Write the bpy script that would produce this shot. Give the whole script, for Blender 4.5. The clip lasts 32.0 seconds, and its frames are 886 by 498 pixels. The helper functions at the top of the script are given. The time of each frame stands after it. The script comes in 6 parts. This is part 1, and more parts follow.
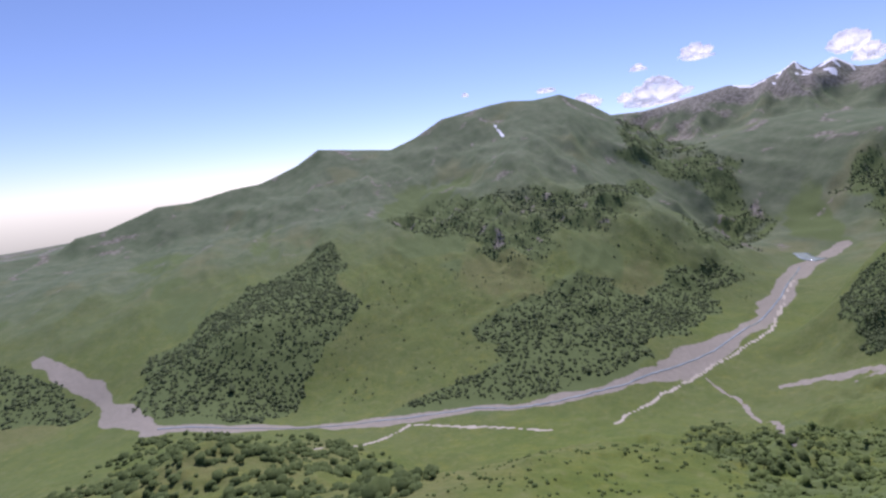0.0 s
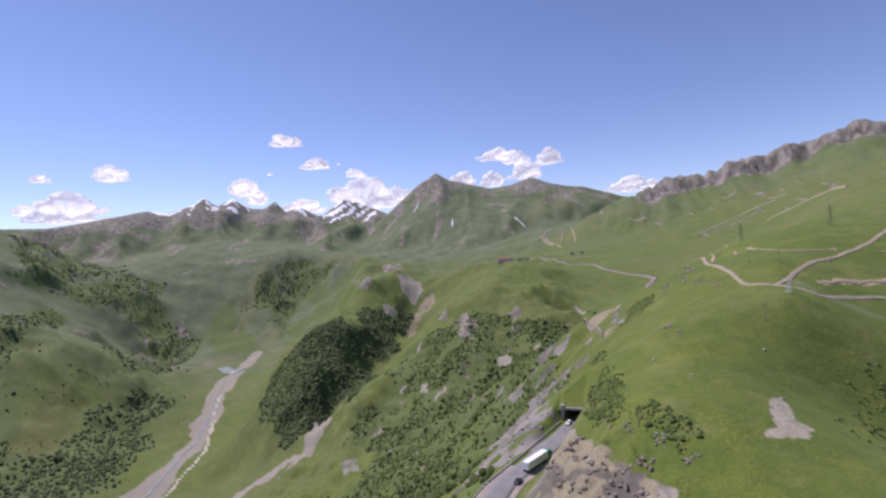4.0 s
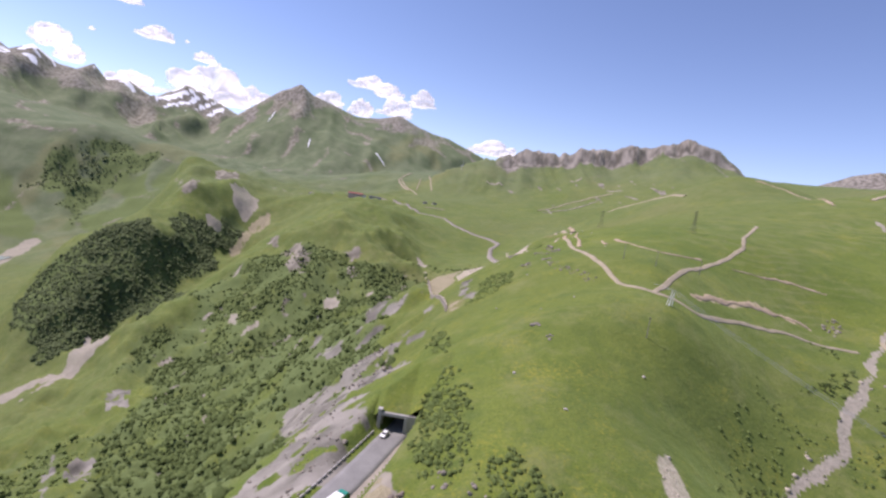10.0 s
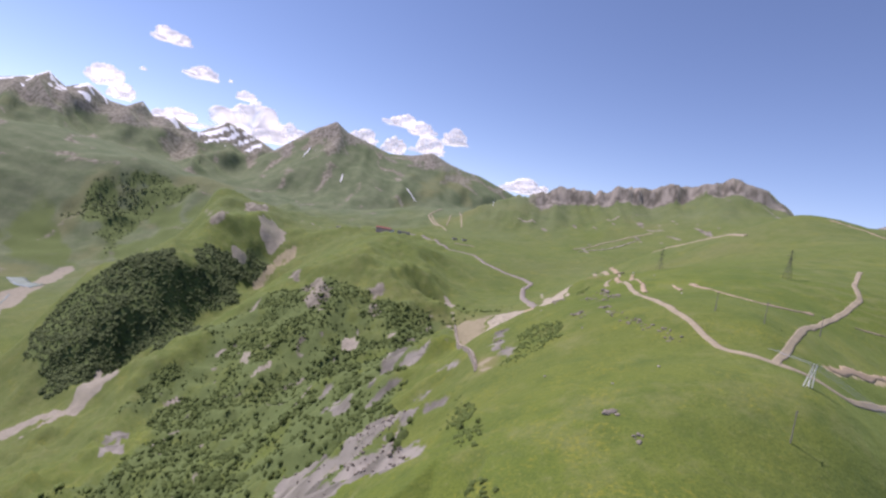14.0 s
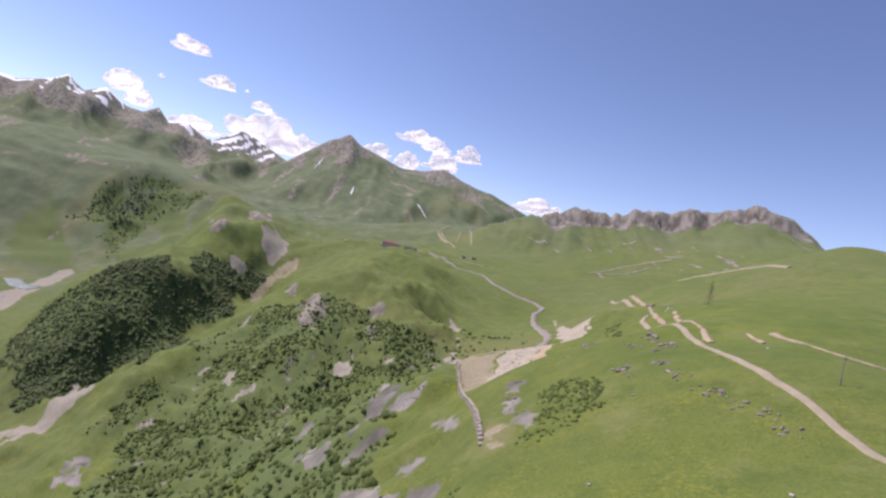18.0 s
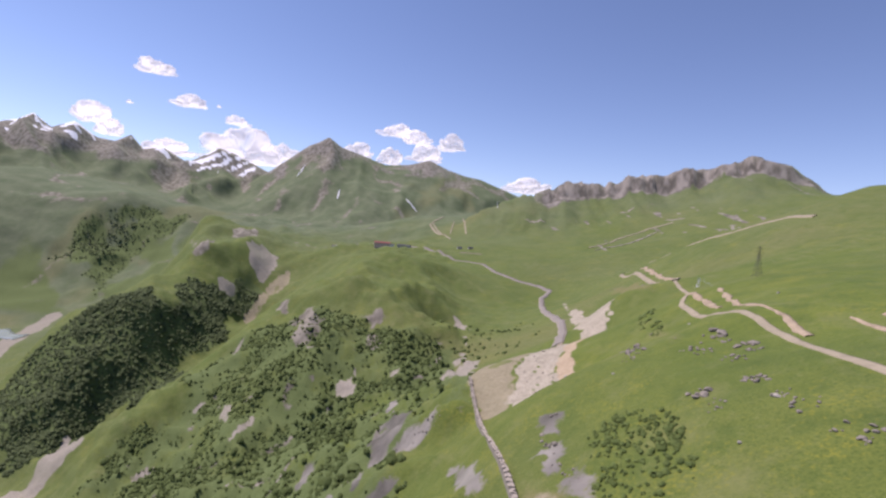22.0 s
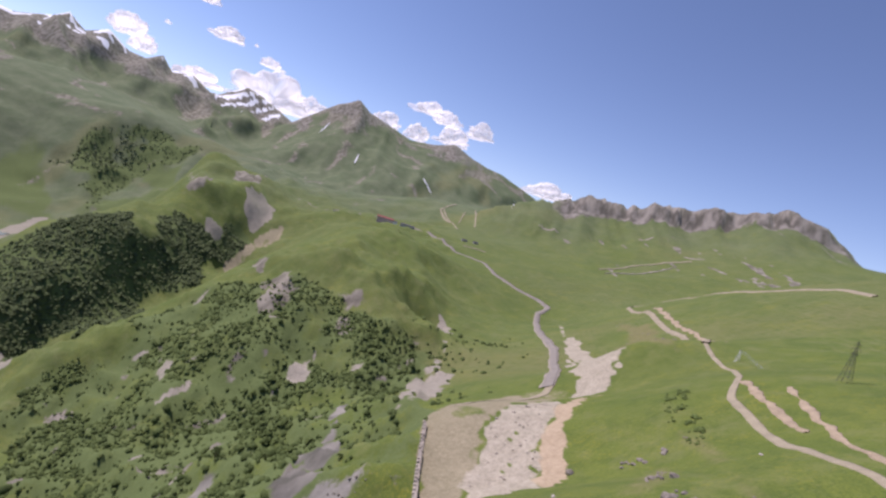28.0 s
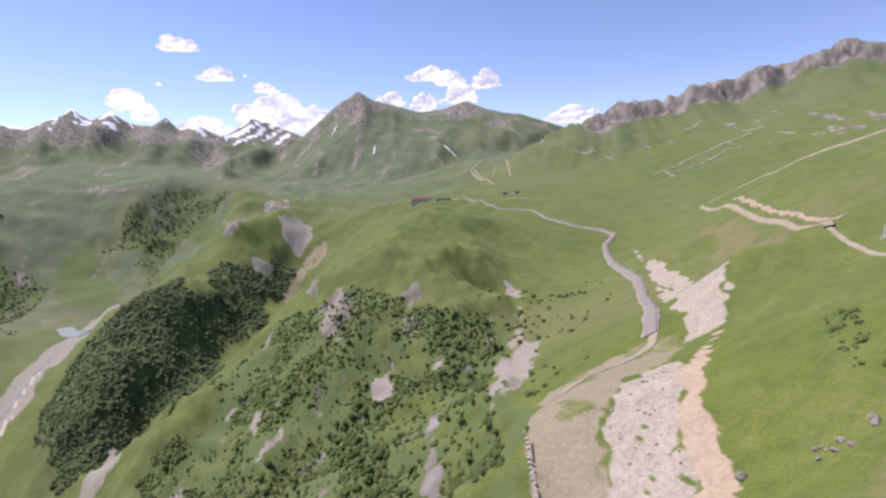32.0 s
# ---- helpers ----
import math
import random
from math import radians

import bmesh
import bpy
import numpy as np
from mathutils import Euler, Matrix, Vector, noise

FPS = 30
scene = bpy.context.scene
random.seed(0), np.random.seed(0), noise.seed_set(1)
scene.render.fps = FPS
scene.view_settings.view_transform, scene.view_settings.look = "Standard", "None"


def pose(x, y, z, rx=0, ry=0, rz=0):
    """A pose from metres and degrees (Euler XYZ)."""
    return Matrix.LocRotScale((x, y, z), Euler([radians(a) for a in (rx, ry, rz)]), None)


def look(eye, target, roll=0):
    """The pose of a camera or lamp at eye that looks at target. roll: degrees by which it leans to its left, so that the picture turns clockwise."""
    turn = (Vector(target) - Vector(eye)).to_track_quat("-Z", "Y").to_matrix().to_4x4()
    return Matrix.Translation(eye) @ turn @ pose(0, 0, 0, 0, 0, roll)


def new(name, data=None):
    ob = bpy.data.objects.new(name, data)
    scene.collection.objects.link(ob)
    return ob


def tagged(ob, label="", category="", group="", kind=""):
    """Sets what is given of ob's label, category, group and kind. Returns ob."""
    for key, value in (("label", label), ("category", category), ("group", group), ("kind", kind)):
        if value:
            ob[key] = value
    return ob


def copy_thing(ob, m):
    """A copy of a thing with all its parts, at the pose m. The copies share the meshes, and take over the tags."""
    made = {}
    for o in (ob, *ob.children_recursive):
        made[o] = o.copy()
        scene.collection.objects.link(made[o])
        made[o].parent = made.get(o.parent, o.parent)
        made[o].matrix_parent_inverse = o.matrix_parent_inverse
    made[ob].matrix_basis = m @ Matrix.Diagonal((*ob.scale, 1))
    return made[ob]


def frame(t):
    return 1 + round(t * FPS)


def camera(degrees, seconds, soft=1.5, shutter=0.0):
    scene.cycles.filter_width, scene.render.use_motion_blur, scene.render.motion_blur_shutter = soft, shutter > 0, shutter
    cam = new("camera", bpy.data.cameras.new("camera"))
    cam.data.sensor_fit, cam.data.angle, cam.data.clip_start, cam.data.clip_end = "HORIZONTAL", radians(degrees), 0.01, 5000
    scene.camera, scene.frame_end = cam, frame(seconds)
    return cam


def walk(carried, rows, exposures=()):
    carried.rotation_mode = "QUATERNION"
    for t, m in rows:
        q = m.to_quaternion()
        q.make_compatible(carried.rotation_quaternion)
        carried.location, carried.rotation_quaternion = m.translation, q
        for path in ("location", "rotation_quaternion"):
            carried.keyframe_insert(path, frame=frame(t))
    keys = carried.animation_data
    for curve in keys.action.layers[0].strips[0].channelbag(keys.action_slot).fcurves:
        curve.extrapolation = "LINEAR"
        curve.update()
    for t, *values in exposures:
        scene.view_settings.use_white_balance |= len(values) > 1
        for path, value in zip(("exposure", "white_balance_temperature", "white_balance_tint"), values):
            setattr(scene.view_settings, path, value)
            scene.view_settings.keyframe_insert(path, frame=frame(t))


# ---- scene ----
cam = camera(83.40, 32.0, 2.5)

# seconds, eye, pitch up, yaw to the left of north, roll
PATH = [
    (0.0, 21.4, 42.9, -16.8, -9.20, 74.46, -5.52),
    (0.5, 18.1, 45.6, -18.3, -10.57, 62.89, -4.67),
    (1.0, 15.1, 49.2, -19.3, -11.64, 51.22, -4.82),
    (1.5, 11.8, 53.1, -19.5, -7.45, 47.04, -7.68),
    (2.0, 8.6, 56.9, -19.6, -2.16, 45.31, -8.37),
    (2.5, 5.6, 60.8, -20.5, -1.16, 37.89, -8.18),
    (3.0, 2.5, 64.7, -21.5, -0.20, 29.89, -5.97),
    (3.5, -0.6, 68.9, -21.8, -0.34, 19.36, -6.08),
    (5.5, -7.6, 91.2, -19.0, 0.22, 0.46, 6.83),
    (6.0, -8.2, 97.4, -18.6, 4.77, -5.33, 13.04),
    (6.5, -8.3, 103.9, -18.4, 5.46, -9.19, 14.25),
    (7.0, -8.2, 110.6, -18.6, 1.32, -6.39, 13.90),
    (7.5, -7.8, 117.0, -19.3, -0.73, -3.16, 14.80),
    (8.0, -7.6, 122.8, -19.8, -4.51, -4.82, 11.76),
    (8.5, -7.6, 129.2, -20.5, -7.32, -5.75, 10.28),
    (9.0, -7.6, 135.9, -21.3, -8.59, -3.94, 10.72),
    (9.5, -7.6, 142.9, -22.4, -8.58, -3.40, 8.23),
    (10.0, -7.5, 150.1, -23.4, -6.84, -3.87, 9.16),
    (10.5, -7.2, 157.7, -24.4, -4.73, -3.49, 13.06),
    (11.0, -7.1, 165.2, -25.1, -2.78, -4.27, 10.33),
    (11.5, -6.8, 172.4, -25.8, -1.36, -1.76, 7.81),
    (12.0, -6.0, 179.2, -26.5, -1.96, 3.44, 7.26),
    (12.5, -5.5, 186.2, -26.9, -4.28, 1.94, 8.19),
    (13.0, -5.1, 192.9, -27.1, -3.86, -4.26, 7.35),
    (13.5, -5.0, 199.5, -27.5, -2.65, -3.48, 7.13),
    (14.0, -4.4, 206.3, -28.3, -3.18, 0.22, 10.15),
    (14.5, -4.0, 213.2, -29.2, -2.16, -1.01, 9.66),
    (15.0, -3.7, 220.1, -29.4, -3.24, -2.02, 8.71),
    (15.5, -3.1, 227.3, -29.6, -3.04, 0.65, 6.89),
    (17.5, -2.6, 257.1, -28.8, -1.62, 0.83, 10.25),
    (18.0, -2.2, 264.1, -28.2, -1.47, 1.67, 12.38),
    (18.5, -2.0, 271.0, -27.6, -1.81, 0.95, 9.29),
    (19.0, -1.9, 277.7, -27.1, -2.42, 0.49, 9.18),
    (19.5, -1.9, 284.4, -26.5, -3.91, -2.59, 6.14),
    (20.0, -2.2, 290.8, -25.8, -2.29, -3.51, 7.25),
    (20.5, -2.5, 296.7, -25.2, -1.48, -1.10, 10.73),
    (21.0, -2.5, 302.2, -24.8, -1.27, 0.63, 9.98),
    (21.5, -2.5, 307.5, -24.7, -2.12, 2.23, 8.02),
    (22.0, -2.6, 312.8, -24.7, -2.42, 1.03, 5.01),
    (22.5, -2.8, 318.1, -24.5, -6.01, -0.16, 5.94),
    (23.0, -2.3, 323.9, -24.1, -9.91, -1.24, -0.52),
    (23.5, -1.4, 330.3, -24.0, -5.82, -3.36, -0.58),
    (24.0, -0.5, 336.9, -24.2, -5.68, -5.06, 2.33),
    (24.5, 0.5, 343.3, -24.4, -6.33, -6.62, 1.07),
    (26.5, 4.3, 367.9, -23.8, -2.05, -2.21, 12.15),
    (27.0, 5.0, 373.6, -22.6, -1.13, 0.56, 14.79),
    (27.5, 5.0, 378.4, -21.1, -2.90, 0.71, 17.54),
    (28.0, 4.7, 383.0, -19.3, -4.17, 1.48, 17.14),
    (28.5, 4.6, 387.8, -17.2, -6.28, 2.67, 12.65),
    (29.0, 4.6, 392.1, -15.8, -8.83, 4.17, 5.59),
    (29.5, 4.3, 396.4, -14.8, -10.02, 3.15, -0.03),
    (30.0, 4.0, 401.2, -14.1, -10.36, 0.77, -2.64),
    (30.5, 3.7, 406.2, -13.7, -11.31, -1.64, -1.48),
    (31.0, 3.8, 411.7, -13.4, -11.64, -1.85, 1.48),
    (31.5, 4.7, 418.0, -13.7, -10.24, -0.30, -1.36),
    (32.0, 6.2, 425.9, -14.0, -8.92, 6.76, -2.38),
]


def aim(x, y, z, pitch, yaw, roll):
    return pose(x, y, z, 0, 0, yaw) @ pose(0, 0, 0, 90 + pitch) @ pose(0, 0, 0, 0, 0, roll)

walk(cam, [(t, aim(*row)) for t, *row in PATH], exposures=[(0, 0.48, 5750, 36), (1, 0.8, 5750, 36), (2, 0.92, 5850, 36), (3, 0.55, 6000, 35), (6, 0.52, 6250, 33), (7, 0.44, 6300, 33), (8, 0.54, 6350, 32), (9, 0.90, 6350, 32), (11, 0.80, 6350, 32), (12, 0.58, 6350, 32),
      (13, 0.72, 6350, 32), (15, 0.74, 6350, 32), (20, 0.72, 6400, 32), (22, 0.66, 6350, 32), (23, 0.86, 6300, 32), (24, 0.80, 6300, 32), (28, 0.6, 6300, 32), (29, 0.8, 6250, 32), (30, 0.96, 6250, 32), (32, 0.86, 6250, 32)])

# ---- daylight ----
SUN_ELEVATION, SUN_AZIMUTH = radians(55.5), radians(70.5)
world = bpy.data.worlds.new("world")
scene.world = world
world.use_nodes = True
wn, wl = world.node_tree.nodes, world.node_tree.links
sky = wn.new("ShaderNodeTexSky")
sky.sky_type, sky.sun_disc = "NISHITA", False
sky.sun_elevation, sky.sun_rotation = SUN_ELEVATION, -SUN_AZIMUTH
sky.altitude, sky.air_density, sky.dust_density, sky.ozone_density = 2200, 1.0, 0.25, 1.8
wn["Background"].inputs["Strength"].default_value = 0.088
wl.new(sky.outputs["Color"], wn["Background"].inputs["Color"])
sun = new("sun", bpy.data.lights.new("sun", "SUN"))
sun.data.energy, sun.data.angle, sun.data.color = 3.4, radians(0.5), (1.0, 0.96, 0.9)
sun.matrix_world = look((0, 0, 0), (math.sin(SUN_AZIMUTH) * math.cos(SUN_ELEVATION), -math.cos(SUN_AZIMUTH) * math.cos(SUN_ELEVATION), -math.sin(SUN_ELEVATION)))

# ---- the lie of the land: spot heights along its landforms, in metres ----
SPUR = [
    (22, 254, -80), (44, 320, -66), (85, 457, -51), (77, 372, -57), (94, 358, -53), (94, 481, -43), (86, 375, -52),
    (63, 264, -81), (26, 411, -83), (80, 441, -48), (107, 383, -42), (91, 362, -54), (91, 529, -62), (74, 515, -71),
    (62, 534, -87), (46, 500, -74), (67, 586, -85), (67, 501, -65), (77, 518, -70), (32, 530, -100),
]
PASTURE = [
    (199, 453, -27), (96, 333, -54), (129, 324, -78), (195, 379, -66), (226, 384, -68), (234, 509, -18),
    (136, 367, -56), (150, 563, -35), (122, 575, -48), (135, 703, -59), (218, 804, -61), (172, 648, -48),
    (257, 1005, -55), (215, 933, -81), (564, 783, 25),
]
SLOPE = [
    (-148, 500, -265), (-78, 457, -212), (-59, 591, -173), (-114, 625, -213),
    (-78, 635, -182), (-24, 472, -134), (-36, 648, -167), (-97, 701, -215),
    (-109, 848, -209),
]
DOME = [
    (13, 597, -106), (-146, 1279, -85), (-216, 1306, -100), (-55, 1248, -86), (-271, 1311, -128), (-299, 1595, -100),
    (-156, 1530, -86), (-39, 1438, -97), (38, 1347, -106), (-134, 1148, -100), (-79, 1102, -115), (-30, 1084, -125),
    (-137, 1037, -128), (-181, 989, -172), (-157, 938, -167), (-91, 973, -154), (-44, 967, -156), (-7, 926, -166),
    (-45, 868, -184), (-109, 857, -209), (-176, 898, -200), (-225, 955, -190), (-235, 1043, -166), (-104, 902, -186),
    (23, 1038, -161), (12, 1133, -141),
]
PLATEAU = [
    (-155, 2330, 14), (96, 2034, -10), (306, 2022, 27), (120, 1488, -84), (316, 1470, -63),
    (-229, 2002, -97), (171, 1235, -126), (189, 1150, -136), (149, 763, -94), (102, 668, -98), (165, 852, -111),
    (376, 1440, -48), (-1037, 2649, -55), (-585, 2902, -101), (497, 3026, 84), (788, 1736, 124),
]
VALLEY = [
    (-1288, 1822, -437), (-1750, 1904, -472), (-758, 778, -477), (-670, 518, -474), (-771, 321, -480),
    (-1058, -46, -508), (-1000, -211, -460), (-1150, 60, -485), (-1250, -500, -495), (-560, 760, -455),
    (-900, 1180, -468),
]
WEST_SIDE = [
    (-2042, -361, -294), (-1880, -27, -327), (-1857, 351, -263), (-1744, 757, -223), (-1699, 1254, -164),
    (-1410, 1299, -269), (-1319, -144, -372), (-1381, 102, -389), (-1385, 410, -390), (-1078, 456, -449),
    (-1138, 743, -405), (-824, 690, -458), (-1136, 1095, -440), (-2863, 883, -47), (-2519, 1646, 17),
]
GORGE = [
    (-1725, 2498, -59), (-1540, 2640, 20), (-1270, 2576, -54), (-1526, 1934, -417), (-1387, 2193, -286),
    (-1308, 2374, -210), (-2190, 2889, 103), (-2361, 2725, 80), (-1387, 3083, -70), (-1753, 2083, -333),
]
FOREGROUND = [
    (-524, -95, -278), (-542, 40, -356), (-589, 173, -431), (-280, 187, -230), (-309, 324, -266), (-173, 327, -225),
    (-129, 341, -196), (-208, 193, -221), (150, 311, -89), (109, 280, -105), (285, 437, -32), (233, 362, -66),
    (168, 300, -94),
]
GULLY = [
    (-5, 768, -173), (-45, 776, -197), (-94, 782, -222), (-155, 787, -251), (-261, 809, -292), (-1, 896, -175),
    (5, 1031, -174), (35, 847, -161), (39, 706, -134), (22, 667, -129),
]
FOREST_SPUR = [
    (-482, 1399, -199), (-575, 1460, -110), (-540, 1434, -152), (-505, 1264, -204), (-500, 1175, -252),
    (-534, 1128, -266), (-566, 1089, -279), (-527, 1042, -327), (-572, 1045, -303), (-500, 1026, -364),
    (-567, 1279, -188), (-548, 1183, -197), (-749, 1750, -80), (-700, 1591, -144), (-641, 1329, -188),
    (-639, 1232, -203), (-642, 1161, -234), (-783, 1762, -249), (-717, 1465, -293),
    (-800, 1330, -405), (-800, 1230, -430), (-790, 1120, -452), (-425, 1368, -256), (-426, 1300, -262), (-437, 1209, -293),
    (-463, 1130, -315), (-484, 1050, -333), (-432, 1461, -213),
    (-721, 1218, -260), (-723, 1137, -316), (-706, 1087, -347), (-699, 1021, -389), (-690, 960, -452),
]
DOME_TOP = [
    (-519, 1585, -107), (-472, 1648, -132), (-616, 1827, -81), (-509, 1859, -113), (-441, 1984, -87),
    (-255, 1102, -157), (-299, 1057, -199), (-328, 1013, -238), (-351, 972, -258), (-387, 930, -286),
    (-343, 915, -294), (-267, 919, -258), (-630, 2110, -78), (-469, 2110, -97),
]
RIVER = [
    (-1297, 1840, -440), (-1084, 1471, -450), (-909, 1258, -456), (-797, 1098, -462), (-1246, 1506, -450),
    (-1086, 1449, -450), (-860, 1041, -458), (-784, 712, -470), (-777, 513, -478), (-817, 349, -485),
    (-858, 267, -487), (-945, 738, -430),
]
BEHIND = [
    (300, -200, -60), (20, -250, -95), (60, 60, -95), (110, 160, -88), (700, 100, 20), (-320, -300, -330),
    (1600, 500, 160), (1500, -1000, 150), (-900, -900, -480), (-2600, -900, -330), (3500, 1200, 300), (0, -3500, 0),
    (-4200, -2500, -350), (1500, 3500, 80), (-300, 3800, 100), (-2600, 2600, 0), (4000, -2000, 200),
]
HILL_CREST = [
    (447, 847, 62), (439, 854, 60), (433, 910, 44), (414, 972, 24), (389, 1045, -3), (353, 1118, -35),
    (321, 1183, -67), (502, 853, 57), (528, 830, 51),
]
TRACK_SLOPE = [
    (199, 748, -57), (215, 818, -61), (232, 910, -66), (251, 1011, -70), (275, 1130, -76),
]
EAST_HILL = [
    (461, 655, 34), (462, 626, 42), (450, 568, 32), (415, 492, 10), (692, 745, 79), (690, 818, 93),
]
HILL_LEE = [
    (617, 1047, 39), (589, 1121, 14), (555, 1192, -7), (514, 1273, -37), (619, 939, 29),
]
CRAG_SLOPE = [
    (845, 1754, 146), (708, 1786, 102), (546, 1813, 57), (394, 1654, -29), (311, 1961, 9), (922, 1683, 147),
    (536, 1637, 10), (652, 1560, 49), (735, 1477, 67),
]
# crests: degrees to the left of north as seen from HUB, and height
HUB = (10.0, 60.0)
SNOW_RANGE = [(62, 150), (56, 290), (52, 290), (49.7, 315), (46.9, 360), (44.2, 400), (42.3, 375), (40, 440), (39, 500), (37.8, 420),
              (36.2, 490), (34.6, 400), (33.2, 390), (32, 450), (31, 360), (29.4, 395), (27.3, 300), (25.8, 380), (24.6, 446),
              (23.2, 415), (21.3, 348), (19.9, 300), (17, 200), (13, 100)]
WEST_RANGE = [(150, -150), (125, -280), (116.5, -285), (112.6, -275), (111, -207), (108.4, -183), (104, -81), (101, -77), (97, -21), (94, 0),
              (90, 95), (87.5, 190), (84, 170), (79.5, 145), (76.5, 215), (73.5, 320), (68, 380), (66, 393), (63.3, 378), (60.3, 398),
              (57.5, 320), (55, 220), (51.8, 100), (48, -60), (44, -240)]
NORTH_PEAKS = [(24, 10), (22.4, 102), (21, 210), (19.7, 275), (18, 376), (16, 495), (15, 530), (14.1, 575), (12.8, 510), (10.5, 465), (8, 412),
               (5.6, 430), (3.4, 480), (1.4, 420), (-0.5, 385), (-2.2, 368), (-4.9, 300), (-6.4, 261), (-9, 180), (-13, 80)]
CRAG_RIDGE = [(-1, 20), (-3.5, 78), (-6.2, 120), (-9, 147), (-10.3, 186), (-12.2, 190), (-13.3, 181), (-15.4, 187), (-15.9, 209), (-18.4, 219),
              (-19.2, 214), (-20.9, 243), (-22.9, 238), (-24.5, 263), (-25.8, 280), (-26.9, 283), (-28.9, 265), (-29.8, 231), (-31.6, 175),
              (-34, 110), (-38, 40)]
RED_PEAK = [(-36, 330), (-38.9, 440), (-40.4, 500), (-42.3, 545), (-43.6, 530), (-46.4, 450), (-52, 380), (-60, 300)]
#         crest, its distance, fall in front, fall behind, ruggedness
RANGES = [(SNOW_RANGE, 4500, 0.42, 0.6, 70), (WEST_RANGE, 3500, 0.36, 0.5, 20), (NORTH_PEAKS, 4050, 0.46, 0.6, 34), (CRAG_RIDGE, 2050, 0.50, 0.5, 22), (RED_PEAK, 4400, 0.4, 0.5, 50)]


def lattice(ix, iy, seed):
    """A pseudo-random number in 0..1 for each whole pair."""
    n = (ix * 374761393 + iy * 668265263 + seed * 974634777) & 0xFFFFFFFF
    n = ((n ^ (n >> 13)) * 1274126177) & 0xFFFFFFFF
    return ((n ^ (n >> 16)) & 0xFFFF) / 65535.0


def soft_noise(x, y, seed=0):
    """Value noise, 0..1, with a cell of one metre."""
    ix, iy = np.floor(x).astype(np.int64), np.floor(y).astype(np.int64)
    u, v = x - ix, y - iy
    u, v = u * u * (3 - 2 * u), v * v * (3 - 2 * v)
    a = lattice(ix, iy, seed) * (1 - u) + lattice(ix + 1, iy, seed) * u
    b = lattice(ix, iy + 1, seed) * (1 - u) + lattice(ix + 1, iy + 1, seed) * u
    return a * (1 - v) + b * v


def fbm(x, y, cell, octaves=4, seed=0, sharp=False):
    total, size, gain = 0.0, 0.0, 1.0
    for o in range(octaves):
        c, s = math.cos(o * 1.3), math.sin(o * 1.3)
        n = soft_noise((x * c - y * s) / cell + 17.3 * o, (x * s + y * c) / cell - 9.1 * o, seed + o)
        total, size = total + gain * ((1 - np.abs(2 * n - 1)) ** 1.5 if sharp else n), size + gain
        cell, gain = cell * 0.5, gain * 0.52
    return total / size


def step(x, a, b):
    u = np.clip((x - a) / (b - a), 0, 1)
    return u * u * (3 - 2 * u)


SPOTS = np.array(SPUR + PASTURE + SLOPE + DOME + PLATEAU + VALLEY + WEST_SIDE + GORGE + FOREGROUND + GULLY + FOREST_SPUR + DOME_TOP + RIVER + HILL_CREST + TRACK_SLOPE + EAST_HILL + HILL_LEE + CRAG_SLOPE + BEHIND, float)


def membrane():
    """Weights of a smooth sheet through the spot heights."""
    p, z = SPOTS[:, :2] / 1000, SPOTS[:, 2]
    r = np.linalg.norm(p[:, None] - p[None], axis=-1)
    k = -np.sqrt(r * r + 0.02 ** 2) + np.eye(len(p)) * 0.004
    poly = np.c_[np.ones(len(p)), p]
    a = np.block([[k, poly], [poly.T, np.zeros((3, 3))]])
    return np.linalg.solve(a, np.r_[z, 0, 0, 0])


SHEET = membrane()


def base_height(x, y):
    out = SHEET[-3] + SHEET[-2] * x / 1000 + SHEET[-1] * y / 1000
    for (px, py, _), weight in zip(SPOTS / 1000, SHEET):
        out = out - weight * np.sqrt((x / 1000 - px) ** 2 + (y / 1000 - py) ** 2 + 0.02 ** 2)
    return out


def along(line, x, y):
    """Distance to a polyline, and its height and run there."""
    best, level, run, so_far = np.full(np.shape(x), 1e9), np.zeros(np.shape(x)), np.zeros(np.shape(x)), 0.0
    for a, b in zip(line[:-1], line[1:]):
        dx, dy = b[0] - a[0], b[1] - a[1]
        span = math.hypot(dx, dy)
        f = np.clip(((x - a[0]) * dx + (y - a[1]) * dy) / (span * span), 0, 1)
        d = np.hypot(x - a[0] - f * dx, y - a[1] - f * dy)
        near = d < best
        best = np.where(near, d, best)
        level = np.where(near, a[2] + f * (b[2] - a[2]) if len(a) > 2 else 0.0, level)
        run = np.where(near, so_far + f * span, run)
        so_far += span
    return best, level, run


ROAD = [(40, 130, -109), (15, 172, -108), (-4, 194, -107), (-17, 211, -107), (-26, 224, -107), (-31, 236, -107), (-29, 247, -107),
        (-22, 262, -107), (-12, 286, -107), (-2, 311, -107), (3, 325, -107)]


